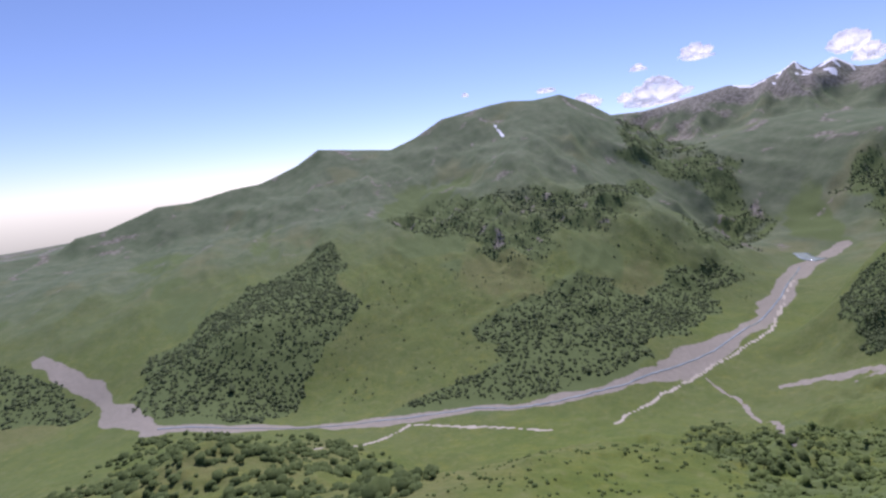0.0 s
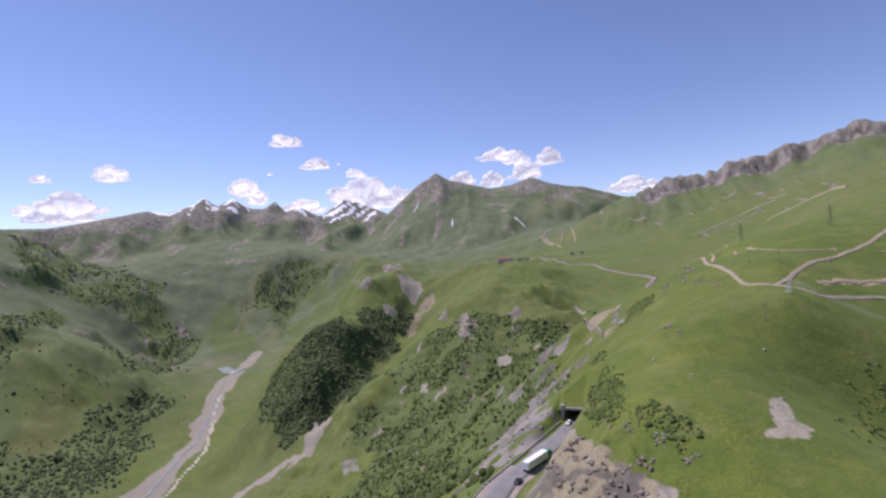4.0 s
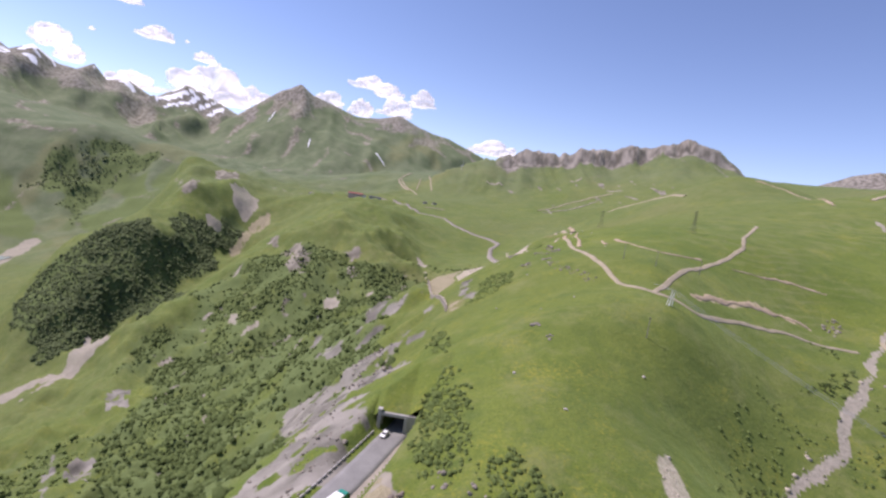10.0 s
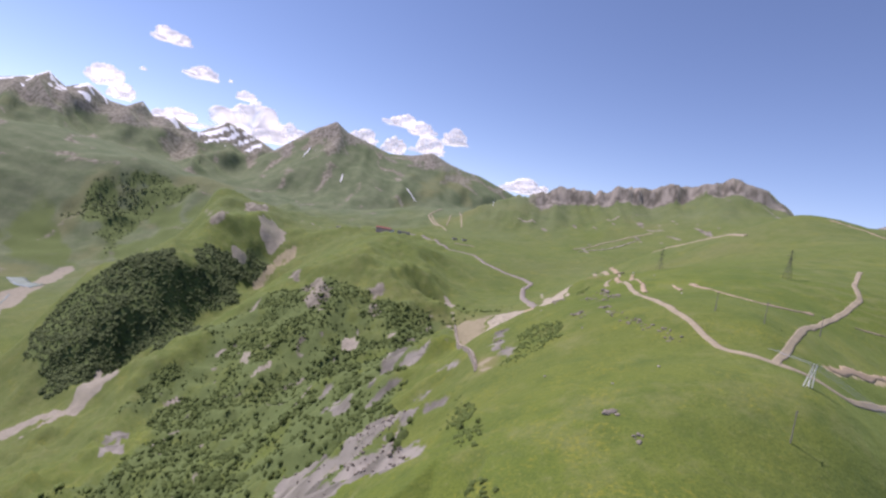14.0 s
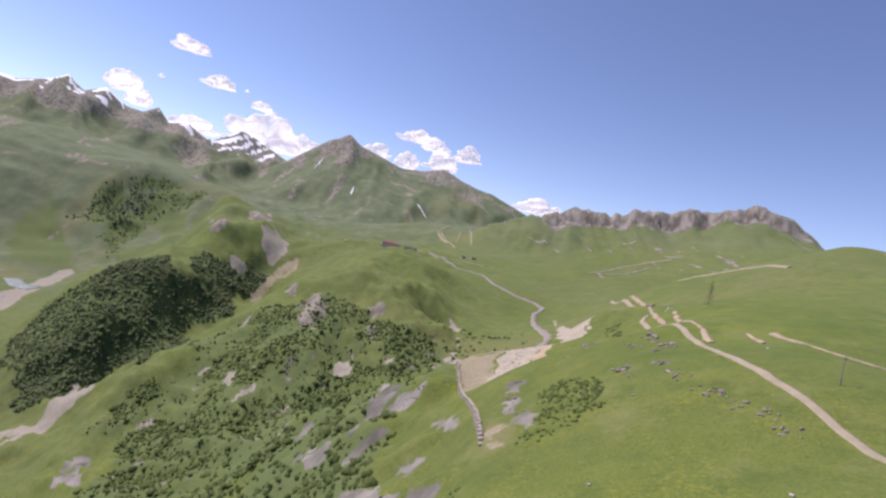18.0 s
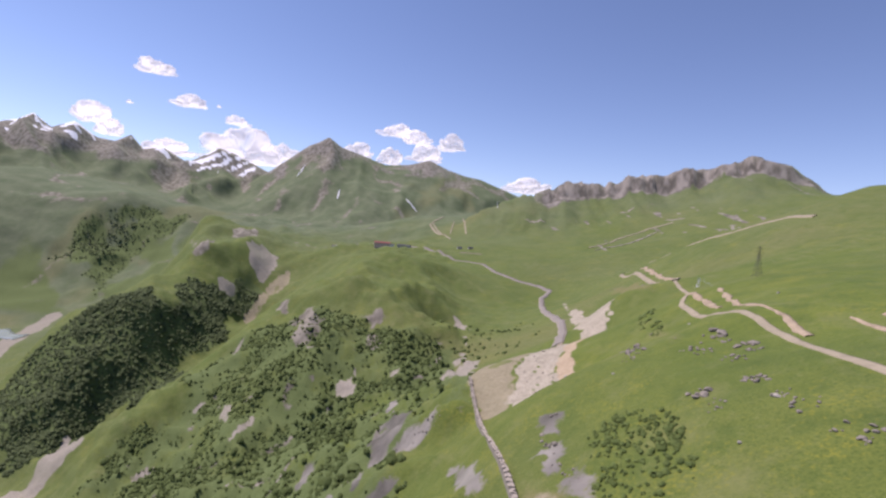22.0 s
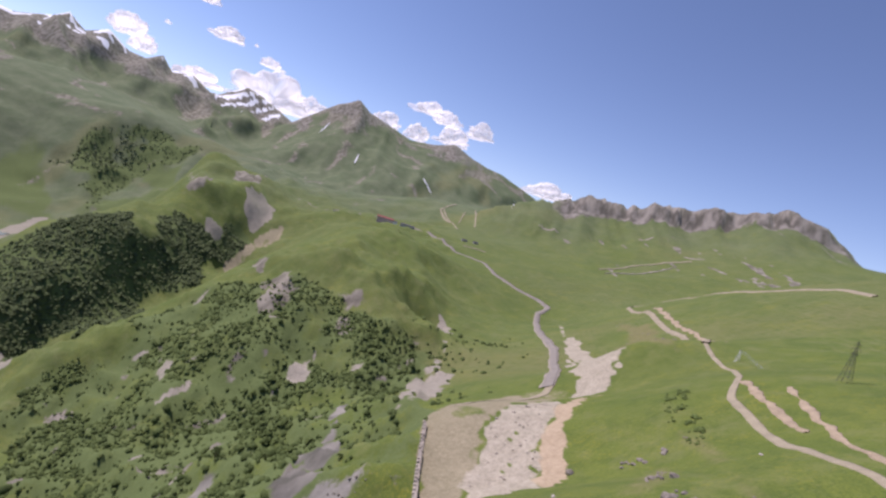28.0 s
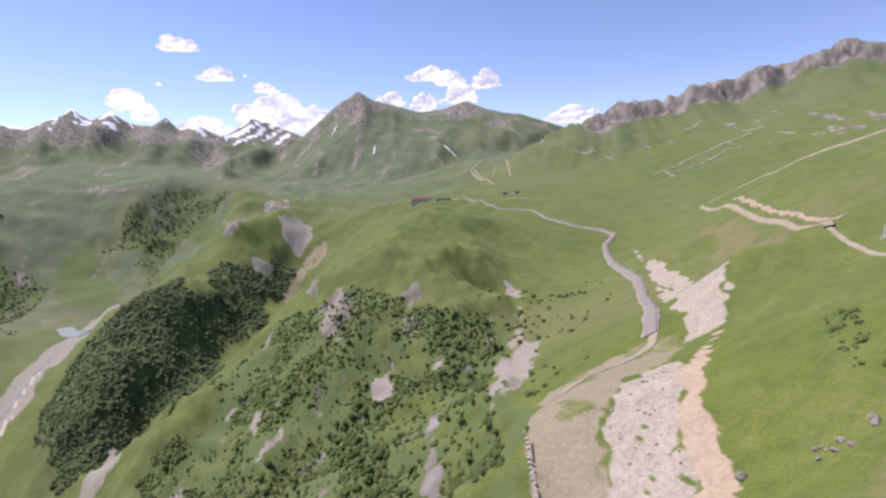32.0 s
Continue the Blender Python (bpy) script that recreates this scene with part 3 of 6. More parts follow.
def ground_material():
    m, n, l, b = material("mountain_ground", 0.95, 0.1)
    big, mid, small, tiny = (noise_node(n, l, s, 6, 0.62) for s in (0.004, 0.022, 0.11, 0.55))
    grass = mix_node(n, l, ramp_node(n, l, mid, [(0.36, (0, 0, 0)), (0.66, (1, 1, 1))]), (0.086, 0.122, 0.020), (0.132, 0.162, 0.028))
    grass = mix_node(n, l, ramp_node(n, l, big, [(0.40, (0, 0, 0)), (0.68, (0.75, 0.75, 0.75))]), grass, (0.118, 0.134, 0.040))
    grass = mix_node(n, l, ramp_node(n, l, small, [(0.28, (0.75, 0.75, 0.75)), (0.52, (0, 0, 0))]), grass, (0.062, 0.094, 0.022))
    grass = mix_node(n, l, ramp_node(n, l, tiny, [(0.56, (0, 0, 0)), (0.74, (0.5, 0.5, 0.5))]), grass, (0.180, 0.190, 0.066))

    fine = noise_node(n, l, 1.7, 4, 0.7)
    grass = mix_node(n, l, ramp_node(n, l, fine, [(0.34, (0.8, 0.8, 0.8)), (0.54, (0, 0, 0))]), grass, (0.052, 0.082, 0.018))
    grass = mix_node(n, l, ramp_node(n, l, noise_node(n, l, 0.05, 7, 0.72), [(0.52, (0, 0, 0)), (0.70, (0.7, 0.7, 0.7))]), grass, (0.160, 0.170, 0.062))

    at = n.new("ShaderNodeSeparateXYZ")
    l.new(n.new("ShaderNodeNewGeometry").outputs["Position"], at.inputs[0])
    shelf = math_node(n, l, "SINE", math_node(n, l, "MULTIPLY_ADD", at.outputs["Z"], 1.9, math_node(n, l, "MULTIPLY", mid, 26.0)))
    shelf = math_node(n, l, "MULTIPLY", shelf, ramp_node(n, l, noise_node(n, l, 0.009, 5, 0.6), [(0.40, (0, 0, 0)), (0.58, (1, 1, 1))]))
    side = n.new("ShaderNodeMapRange")
    side.inputs["From Min"].default_value, side.inputs["From Max"].default_value = 95, 190
    l.new(at.outputs["X"], side.inputs["Value"])
    shelf = math_node(n, l, "MULTIPLY", shelf, side.outputs["Result"])
    grass = mix_node(n, l, ramp_node(n, l, shelf, [(0.30, (0, 0, 0)), (0.95, (0.42, 0.42, 0.42))]), grass, (0.165, 0.172, 0.070))
    bloom = math_node(n, l, "MULTIPLY", noise_node(n, l, 0.035, 6, 0.7), noise_node(n, l, 0.9, 3, 0.7))
    grass = mix_node(n, l, ramp_node(n, l, bloom, [(0.29, (0, 0, 0)), (0.38, (0.65, 0.65, 0.65))]), grass, (0.190, 0.190, 0.030))

    def masks(name):
        a = n.new("ShaderNodeAttribute")
        a.attribute_name = name
        s = n.new("ShaderNodeSeparateColor")
        l.new(a.outputs["Color"], s.inputs["Color"])
        return s.outputs["Red"], s.outputs["Green"], s.outputs["Blue"], a.outputs["Alpha"]

    ragged = math_node(n, l, "MULTIPLY_ADD", small, 0.45, math_node(n, l, "MULTIPLY_ADD", tiny, 0.45, -0.45))

    def cover(below, mask, colour, soft=0.16, torn=0.9):
        edge = math_node(n, l, "ADD", mask, math_node(n, l, "MULTIPLY", ragged, torn))
        f = n.new("ShaderNodeMapRange")
        f.interpolation_type = "SMOOTHSTEP"
        f.inputs["From Min"].default_value, f.inputs["From Max"].default_value = 0.5 - soft, 0.5 + soft
        l.new(edge, f.inputs["Value"])
        return mix_node(n, l, f.outputs["Result"], below, colour)

    grit = math_node(n, l, "MULTIPLY_ADD", fine, 0.45, math_node(n, l, "MULTIPLY_ADD", tiny, 0.35, math_node(n, l, "MULTIPLY", small, 0.2)))

    def two(dark, light, fac=grit, lo=0.38, hi=0.62):
        return ramp_node(n, l, fac, [(lo, dark), (hi, light)])

    wood, gravel, shale, earth = masks("cover_a")
    pale, orange, snow, rock = masks("cover_b")
    hazy_upland, dry, track, crag = masks("cover_c")
    strata = n.new("ShaderNodeTexNoise")
    stretch = n.new("ShaderNodeVectorMath")
    stretch.operation = "MULTIPLY"
    l.new(n.new("ShaderNodeNewGeometry").outputs["Position"], stretch.inputs[0])
    stretch.inputs[1].default_value = (0.05, 0.05, 0.012)
    l.new(stretch.outputs[0], strata.inputs["Vector"])
    strata.inputs["Scale"].default_value, strata.inputs["Detail"].default_value = 1.0, 8
    ribs = strata.outputs["Fac"]
    # greyer, bluer upland grass: aerial haze is put into its base colour
    c = cover(grass, hazy_upland, two((0.080, 0.106, 0.060), (0.140, 0.160, 0.100), noise_node(n, l, 0.012, 10, 0.68), 0.36, 0.64), 0.5)
    c = cover(c, dry, two((0.122, 0.120, 0.046), (0.190, 0.172, 0.078)), 0.4)
    c = cover(c, wood, two((0.074, 0.104, 0.036), (0.112, 0.142, 0.050)), 0.22, 1.7)
    c = cover(c, rock, two((0.118, 0.106, 0.084), (0.262, 0.236, 0.190), ribs), 0.14, 1.9)
    c = cover(c, crag, two((0.104, 0.094, 0.080), (0.252, 0.228, 0.198), ribs, 0.38, 0.62), 0.2, 1.3)
    c = cover(c, shale, two((0.088, 0.082, 0.070), (0.248, 0.231, 0.200), ribs, 0.34, 0.62), 0.16, 1.7)
    c = cover(c, gravel, two((0.172, 0.155, 0.122), (0.335, 0.302, 0.244)), 0.16, 1.3)
    c = cover(c, earth, two((0.165, 0.145, 0.088), (0.300, 0.260, 0.172)))
    c = cover(c, pale, two((0.205, 0.180, 0.130), (0.430, 0.384, 0.296)))
    c = cover(c, orange, two((0.270, 0.205, 0.130), (0.440, 0.350, 0.238)))
    c = cover(c, track, two((0.320, 0.285, 0.215), (0.480, 0.440, 0.360)), 0.25)
    c = cover(c, snow, two((0.700, 0.720, 0.760), (0.850, 0.860, 0.880)), 0.08)
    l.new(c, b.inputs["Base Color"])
    b.inputs["Sheen Weight"].default_value, b.inputs["Sheen Roughness"].default_value, b.inputs["Sheen Tint"].default_value = 0.13, 0.5, (0.65, 0.9, 0.35, 1)
    bump_node(n, l, b, math_node(n, l, "MULTIPLY_ADD", tiny, 0.4, small), 0.5, 1.6)
    return m


def rough_inside(line, x, y, wild=0.17):
    """The same with a ragged outline."""
    amp = wild * math.sqrt(abs(sum(a[0] * b[1] - b[0] * a[1] for a, b in zip(line, line[1:] + line[:1]))) / 2)
    return inside(line, x, y) + (fbm(x, y, amp * 1.5, 5, 31) - 0.48) * 2.4 * amp


def area_mask(lines, x, y, soft, wild=0.17):
    out = np.zeros(np.shape(x))
    for line in lines:
        p = np.array(line, float)
        box = (x > p[:, 0].min() - 120) & (x < p[:, 0].max() + 120) & (y > p[:, 1].min() - 120) & (y < p[:, 1].max() + 120)
        if box.any():
            xs, ys = x[box], y[box]
            out[box] = np.maximum(out[box], step(rough_inside(line, xs, ys, wild), -soft, soft))
    return out


def way_mask(ways, x, y):
    out = np.zeros(np.shape(x))
    for line, width in ways:
        p = np.array(line, float)
        box = (x > p[:, 0].min() - 60) & (x < p[:, 0].max() + 60) & (y > p[:, 1].min() - 60) & (y < p[:, 1].max() + 60)
        if box.any():
            xs, ys = x[box], y[box]
            bend = 5 + width * 0.3
            d, _, _ = along(line, xs + (fbm(xs, ys, bend * 5, 3, 47) - 0.5) * bend * 2, ys + (fbm(xs, ys, bend * 5, 3, 48) - 0.5) * bend * 2)
            d = d + (fbm(xs, ys, width * 2 + 4, 3, 41) - 0.5) * width * 0.9
            out[box] = np.maximum(out[box], 1 - step(d, width * 0.35, width * 0.75))
    return out


WOODS = [SPUR_FOREST, WEST_FOREST, WEST_WOOD, LOW_WOOD]
CLIFFS = [WEST_CLIFF_BAND, GORGE_CLIFF, GORGE_WOOD]
GRAVELS = [SLIP, SLIP_B, SCREE_FAN, SCAR_B, DOME_GULLY, GULLY_BANK, PATCH_A, PATCH_B, PATCH_C, PATCH_D, PATCH_E, SIDE_GRAVEL]
SHALES = [SHALE_A, SHALE_B, SHALE_C, SHALE_D, SHALE_E, SHALE_F, SHALE_G, SHALE_H, SHALE_I, SHALE_J, SHALE_K, SHALE_L, SHALE_M, SHALE_N, SHALE_P, SHALE_Q, GREY_CUT, GREY_CUT_B]
ROCKS = [DOME_ROCK, DOME_ROCK_B, DOME_CRAG, DARK_NOTCH, NOTCH_B]
EARTHS = [PLATFORM, SCAR, CUT_BANK]


def ground():
    verts, faces = terrain_sheet()
    me = sheet_mesh("ground", verts, faces)
    x, y, z = verts.T
    hx, hy = x - HUB[0], y - HUB[1]
    r, az = np.hypot(hx, hy), np.degrees(np.arctan2(-hx, hy))
    n1, n2 = fbm(x, y, 160, 5, 51), fbm(x, y, 45, 4, 52)
    cliff = area_mask(CLIFFS, x, y, 40)
    wood = np.maximum(area_mask(WOODS, x, y, 16), cliff * step(fbm(x, y, 130, 5, 35), 0.26, 0.46) * 0.95)
    gravel = np.maximum(area_mask(GRAVELS, x, y, 4), way_mask([(RIVERBED[:6], 56), (RIVERBED[5:], 36), (RIVER_LOW, 46), (STREAM, 3.0), (BROOK, 6)], x, y))
    shale, rock = area_mask(SHALES, x, y, 3), area_mask(ROCKS, x, y, 8) * step(n2, 0.40, 0.62)
    rock = np.maximum(rock, cliff * step(fbm(x, y, 110, 5, 37, True), 0.66, 0.9) * 0.7)
    cutting = area_mask([INNER_BANK], x, y, 3)
    rock = np.maximum(rock, cutting)
    streak = fbm(x * 0.95 + y * 0.3, (y * 0.95 - x * 0.3) * 3.2, 16, 4, 33)
    shale = shale * step(streak, 0.28, 0.40)
    arcs = np.radians(az) * 2000 + 90 * (fbm(x, y, 380, 3, 8) - 0.5)
    hollow = (1 - step(fbm(arcs, r * 0.28, 330, 6, 23, True), 0.36, 0.58)) * step(az, 12, 20) * step(r, 1250, 1700) * (1 - step(r, 2500, 3100)) * (1 - step(z, -120, 40)) * step(z, -440, -400)
    wood = np.maximum(wood, hollow * step(n1, 0.34, 0.55) * 0.9)
    scrub = np.maximum(area_mask([SLOPE_BUSHES, DOME_BUSHES], x, y, 14), 0.7 * area_mask([LOWER_SLOPE], x, y, 14))
    wood = np.maximum(wood, scrub * (0.62 + 0.5 * step(fbm(x, y, 22, 5, 44), 0.36, 0.64)) * 0.80)
    rock = np.maximum(rock, area_mask([DOME_BUSHES, SLOPE_BUSHES], x, y, 10) * step(fbm(x * 0.5, y, 34, 5, 46, True), 0.74, 0.88) * 0.8)
    worn = fbm(x, y, 9, 4, 36)
    earth = np.maximum.reduce([area_mask(EARTHS, x, y, 2.5, 0.06) * (1 - 0.55 * step(fbm(x, y * 0.6, 15, 4, 38), 0.52, 0.68)), cutting * step(worn, 0.40, 0.54) * 0.9, area_mask([FORE_TRACK, FORE_TRACK_B], x, y, 3) * step(worn, 0.44, 0.6) * 0.8])
    pale = area_mask([WHITE_CUT, WHITE_CUT_B, SCAR_O], x, y, 2, 0.08) * (1 - 0.8 * step(fbm((x - 0.45 * y) * 2.4, y * 0.35, 10, 4, 39), 0.64, 0.72))
    orange = np.maximum(area_mask([ORANGE_EDGE], x, y, 2.5), way_mask([(CUT_B, 3.0)], x, y))
    track = way_mask([(VALLEY_TRACK, 6), (VALLEY_TRACK_B, 6)], x, y)
    # rises with distance from HUB: painted haze on grass, weight of stony ground
    hazy_upland = 0.26 * step(r, 350, 900) + 0.54 * step(r + 600 * (n1 - 0.5), 1450, 2600)
    stony = step(fbm(x, y, 240, 6, 61, True) * 1.1 + step(r, 2500, 4500) * 0.25, 0.72, 1.05)
    peak = np.where((az > -12) & (az < 26) & (r > 3300), step(z + 320 * (n1 - 0.5) + 120 * (n2 - 0.5), 290, 470) * 0.9, 0)
    range_ = np.where((az > 18) & (az < 54) & (r > 3600), step(z + 200 * (n1 - 0.5), 140, 330), 0)
    red = np.where((az < -36) & (r > 3600), step(z + 150 * (n1 - 0.5), 200, 330), 0)
    crag = np.maximum.reduce([np.where((az < -7.0) & (az > -31.5) & (r > 1930) & (r < 2100), step(r + 70 * (n2 - 0.5) + 90 * (n1 - 0.5), 2000, 2034) * step(-az + 8 * (n1 - 0.5), 7, 13), 0), peak * 0.95, range_ * 0.9, red])
    arc = np.radians(az) * 4300
    streaks = 0.5 + 0.5 * np.sin((arc * 0.55 + z) / 13 + 7 * (fbm(x, y, 260, 3, 71) - 0.5)) - 0.9 * (n2 - 0.5)
    snow = np.where((az > 27) & (az < 44) & (r > 4150), step(z + 420 * (n2 - 0.5) + 260 * (n1 - 0.5), 400, 440), 0)
    snow = np.maximum(snow, np.where((az > 21) & (az <= 27) & (r > 3900), step(z + 120 * (n2 - 0.5), 205, 265) * step(streaks, 0.58, 0.74), 0))
    gully = np.abs((az - 67.3) - (r - 3100) * 0.004) * 50
    snow = np.maximum(snow, np.where((r > 2950) & (r < 3250), (1 - step(gully + 26 * (n2 - 0.5), 3, 10)) * step(n2, 0.36, 0.46), 0))
    screes = np.where((az < -8) & (az > -34) & (r > 1500) & (r < 1990), step(fbm(np.radians(az) * 2000 - r * 0.35, r * 0.16, 34, 4, 83, True), 0.66, 0.86) * step(fbm(x, y, 170, 3, 84), 0.45, 0.62), 0)
    rock = np.maximum(rock, screes)
    dry = np.maximum(step(fbm(x, y, 300, 5, 81), 0.52, 0.75) * 0.45, area_mask([FORE_TRACK, FORE_TRACK_B, SPOT_I, SPOT_J, SPOT_K, TERRACE_ROCK], x, y, 4) * 0.8)
    for name, quad in (("cover_a", (wood, gravel, shale, earth)), ("cover_b", (pale, orange, snow, np.maximum(rock, stony * hazy_upland * 0.9))), ("cover_c", (hazy_upland, dry, track, crag))):
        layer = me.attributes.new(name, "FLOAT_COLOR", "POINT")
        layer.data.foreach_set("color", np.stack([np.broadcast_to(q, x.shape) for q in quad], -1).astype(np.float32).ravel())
    ob = tagged(new("ground", me), "green mountain grassland with woods, scree and gravel", "ground", kind="structure")
    me.materials.append(ground_material())
    return ob


ground()


# ---- plants ----
def leaf_material(name, dark, light, scale=0.35):
    m, n, l, b = material(name, 0.85, 0.15)
    isle = n.new("ShaderNodeNewGeometry").outputs["Random Per Island"]
    c = mix_node(n, l, noise_node(n, l, scale, 6, 0.7), dark, light)
    c = mix_node(n, l, math_node(n, l, "MULTIPLY", isle, 0.5), c, tuple(0.7 * v for v in dark))
    l.new(c, b.inputs["Base Color"])
    bump_node(n, l, b, noise_node(n, l, 2.2, 5, 0.7), 1.0, 0.5)
    thru, both = n.new("ShaderNodeBsdfTranslucent"), n.new("ShaderNodeMixShader")
    l.new(c, thru.inputs["Color"])
    both.inputs[0].default_value = 0.25
    l.new(b.outputs[0], both.inputs[1])
    l.new(thru.outputs[0], both.inputs[2])
    l.new(both.outputs[0], n["Material Output"].inputs["Surface"])
    return m


LEAVES = leaf_material("broad_leaves", (0.085, 0.125, 0.038), (0.150, 0.195, 0.062))
DARK_LEAVES = leaf_material("wood_leaves", (0.080, 0.112, 0.046), (0.135, 0.170, 0.072), 0.12)
YOUNG_LEAVES = leaf_material("young_leaves", (0.120, 0.176, 0.048), (0.200, 0.256, 0.078))
BARK = plain("bark", (0.12, 0.095, 0.07), 0.9)


def ball(level):
    bm = bmesh.new()
    bmesh.ops.create_icosphere(bm, subdivisions=level, radius=1)
    bm.verts.ensure_lookup_table()
    v = np.array([p.co[:] for p in bm.verts])
    f = np.array([[p.index for p in q.verts] for q in bm.faces])
    bm.free()
    return v, f


def clump(rng, leaves, size, tall=0.8):
    """Loose sprays of leaves round a centre, about one metre in radius, with gaps between them."""
    vs, fs = [], []
    cores = rng.uniform(-0.55, 0.55, (5, 3)) * (1, 1, 0.7) + (0, 0, 0.55)
    for k in range(leaves):
        out = rng.normal(0, 1, 3)
        out /= np.linalg.norm(out)
        at = cores[k % 5] + out * rng.uniform(0.25, 0.5)
        up = out * 0.6 + rng.normal(0, 0.5, 3) + (0, 0, 0.45)
        up /= np.linalg.norm(up)
        a = np.cross(up, rng.normal(0, 1, 3))
        a /= np.linalg.norm(a)
        b = np.cross(up, a)
        s = size * rng.uniform(0.6, 1.3)
        vs += [at + a * s, at + b * s * 0.8 + up * 0.1 * s, at - a * s * 0.9, at - b * s * 0.8 + up * 0.1 * s]
        fs += [(4 * k, 4 * k + 1, 4 * k + 2), (4 * k, 4 * k + 2, 4 * k + 3)]
    return np.array(vs) * (1, 1, tall), np.array(fs)


def puff(rng, lumps, spread=0.5):
    """A ragged crown: overlapping uneven sprays round a centre, about one metre in radius."""
    v0, f0 = ball(1)
    vs, fs, base = [], [], 0
    for k in range(lumps):
        a, d = rng.uniform(0, 6.28), spread * math.sqrt(rng.uniform(0.1, 1))
        size = rng.uniform(0.38, 0.62)
        lump = v0 * (1 + rng.uniform(-0.30, 0.30, (len(v0), 1))) * size * (1, 1, rng.uniform(0.75, 1.05))
        vs.append(lump + (d * math.cos(a), d * math.sin(a), rng.uniform(0.25, 0.75)))
        fs.append(f0 + base)
        base += len(v0)
    return np.concatenate(vs), np.concatenate(fs)


def thicket(name, label, spots, sizes, kinds, mat, rng):
    """One mesh of very many bushes."""
    vs, fs, ns_, base = [], [], [], 0
    pick, turn = rng.integers(0, len(kinds), len(spots)), rng.uniform(0, 6.28, len(spots))
    tall = rng.uniform(0.8, 1.35, len(spots))
    for k, (v, f) in enumerate(kinds):
        at = np.nonzero(pick == k)[0]
        if not len(at):
            continue
        c, s = np.cos(turn[at])[:, None], np.sin(turn[at])[:, None]
        q = np.stack([v[:, 0] * c - v[:, 1] * s, v[:, 0] * s + v[:, 1] * c, v[:, 2] * tall[at][:, None]], -1)
        out = q + np.array([0, 0, -0.05])
        ns_.append((out / (np.linalg.norm(out, axis=-1, keepdims=True) + 1e-6)).reshape(-1, 3))
        q = q * sizes[at][:, None, None] + spots[at][:, None] - np.array([0, 0, 0.25]) * sizes[at][:, None, None]
        vs.append(q.reshape(-1, 3))
        fs.append((f[None] + np.arange(len(at))[:, None, None] * len(v)).reshape(-1, 3) + base)
        base += len(at) * len(v)
    me = sheet_mesh(name, np.concatenate(vs), np.concatenate(fs))
    me.attributes.new("custom_normal", "FLOAT_VECTOR", "POINT").data.foreach_set("vector", np.concatenate(ns_).astype(np.float32).ravel())
    me.materials.append(mat)
    return tagged(new(name, me), label, "vegetation", kind="stuff")


def sow(lines, count, rng, cell=60, floor=0.0, seed=5, hollows=False):
    """Places inside outlines, thicker where the noise is strong."""
    out = []
    size = [abs(sum(a[0] * b[1] - b[0] * a[1] for a, b in zip(q, q[1:] + q[:1]))) for q in lines]
    for line, share in zip(lines, np.array(size) / sum(size)):
        p = np.array(line, float)
        n = int(count * share * 6) + 20
        x, y = rng.uniform(p[:, 0].min(), p[:, 0].max(), n), rng.uniform(p[:, 1].min(), p[:, 1].max(), n)
        keep = (rough_inside(line, x, y) > 0) & (rng.uniform(0, 1, n) < np.clip(floor + (1 - step(rib_noise(x, y), 0.40, 0.68) if hollows else 1) * step(fbm(x, y, cell, 4, seed), *((0.30, 0.5) if hollows else (0.42, 0.60))), 0, 1))
        x, y = x[keep][: int(count * share)], y[keep][: int(count * share)]
        out.append(np.stack([x, y], -1))
    xy = np.concatenate(out)
    bare = np.maximum.reduce([area_mask(GRAVELS + SHALES + EARTHS + [WHITE_CUT, WHITE_CUT_B], xy[:, 0], xy[:, 1], 3), way_mask([(RIVERBED, 70), (TRACK_A, 5), (TRACK_C2, 5), (STREAM, 6), (VALLEY_TRACK, 12)], xy[:, 0], xy[:, 1])])
    road, _, _ = along(ROAD, xy[:, 0], xy[:, 1])
    xy = xy[(bare < 0.3) & (road > 9)]
    return np.c_[xy, height(xy[:, 0], xy[:, 1])]


rng = np.random.default_rng(7)
FULL = [puff(rng, 6) for _ in range(8)]
LIGHT = [puff(rng, 4) for _ in range(10)]
FAR = [puff(rng, 3) for _ in range(8)]
DISTANT = [puff(np.random.default_rng(70 + k), 2, 0.42) for k in range(8)]
spots = sow([SLOPE_BUSHES], 7500, rng, 42, 0.20, 5, True)
thicket("slope_bushes", "dense green bushes and small trees on the steep slope", spots, rng.gamma(3, 0.46, len(spots)) + 0.4, LIGHT, LEAVES, rng)
spots = sow([DOME_BUSHES], 5600, rng, 40, 0.09, 9)
thicket("hill_bushes", "dark green bushes scattered over the grassy hill", spots, rng.gamma(3, 0.46, len(spots)) + 0.5, FAR, LEAVES, rng)
spots = sow([SPUR_FOREST], 8000, rng, 80, 0.5, 12)
thicket("spur_wood", "dense dark green wood on the steep spur", spots, rng.gamma(5, 0.36, len(spots)) + 1.3, DISTANT, DARK_LEAVES, rng)
spots = np.concatenate([sow([WEST_FOREST, LOW_WOOD, WEST_WOOD], 8000, rng, 90, 0.45, 15), sow(CLIFFS, 8000, rng, 110, 0.3, 35)])
thicket("valley_wood", "dense dark wood across the river valley", spots, rng.gamma(6, 0.5, len(spots)) + 1.9, DISTANT, DARK_LEAVES, rng)
spots = sow([NEAR_WOOD, [(-1000, -283), (-700, -100), (-300, 97), (-240, 20), (-700, -330)]], 1500, rng, 60, 0.3, 17)
thicket("knoll_wood", "thick green wood on the lower knoll", spots, rng.gamma(6, 0.7, len(spots)) + 1.5, LIGHT, LEAVES, rng)
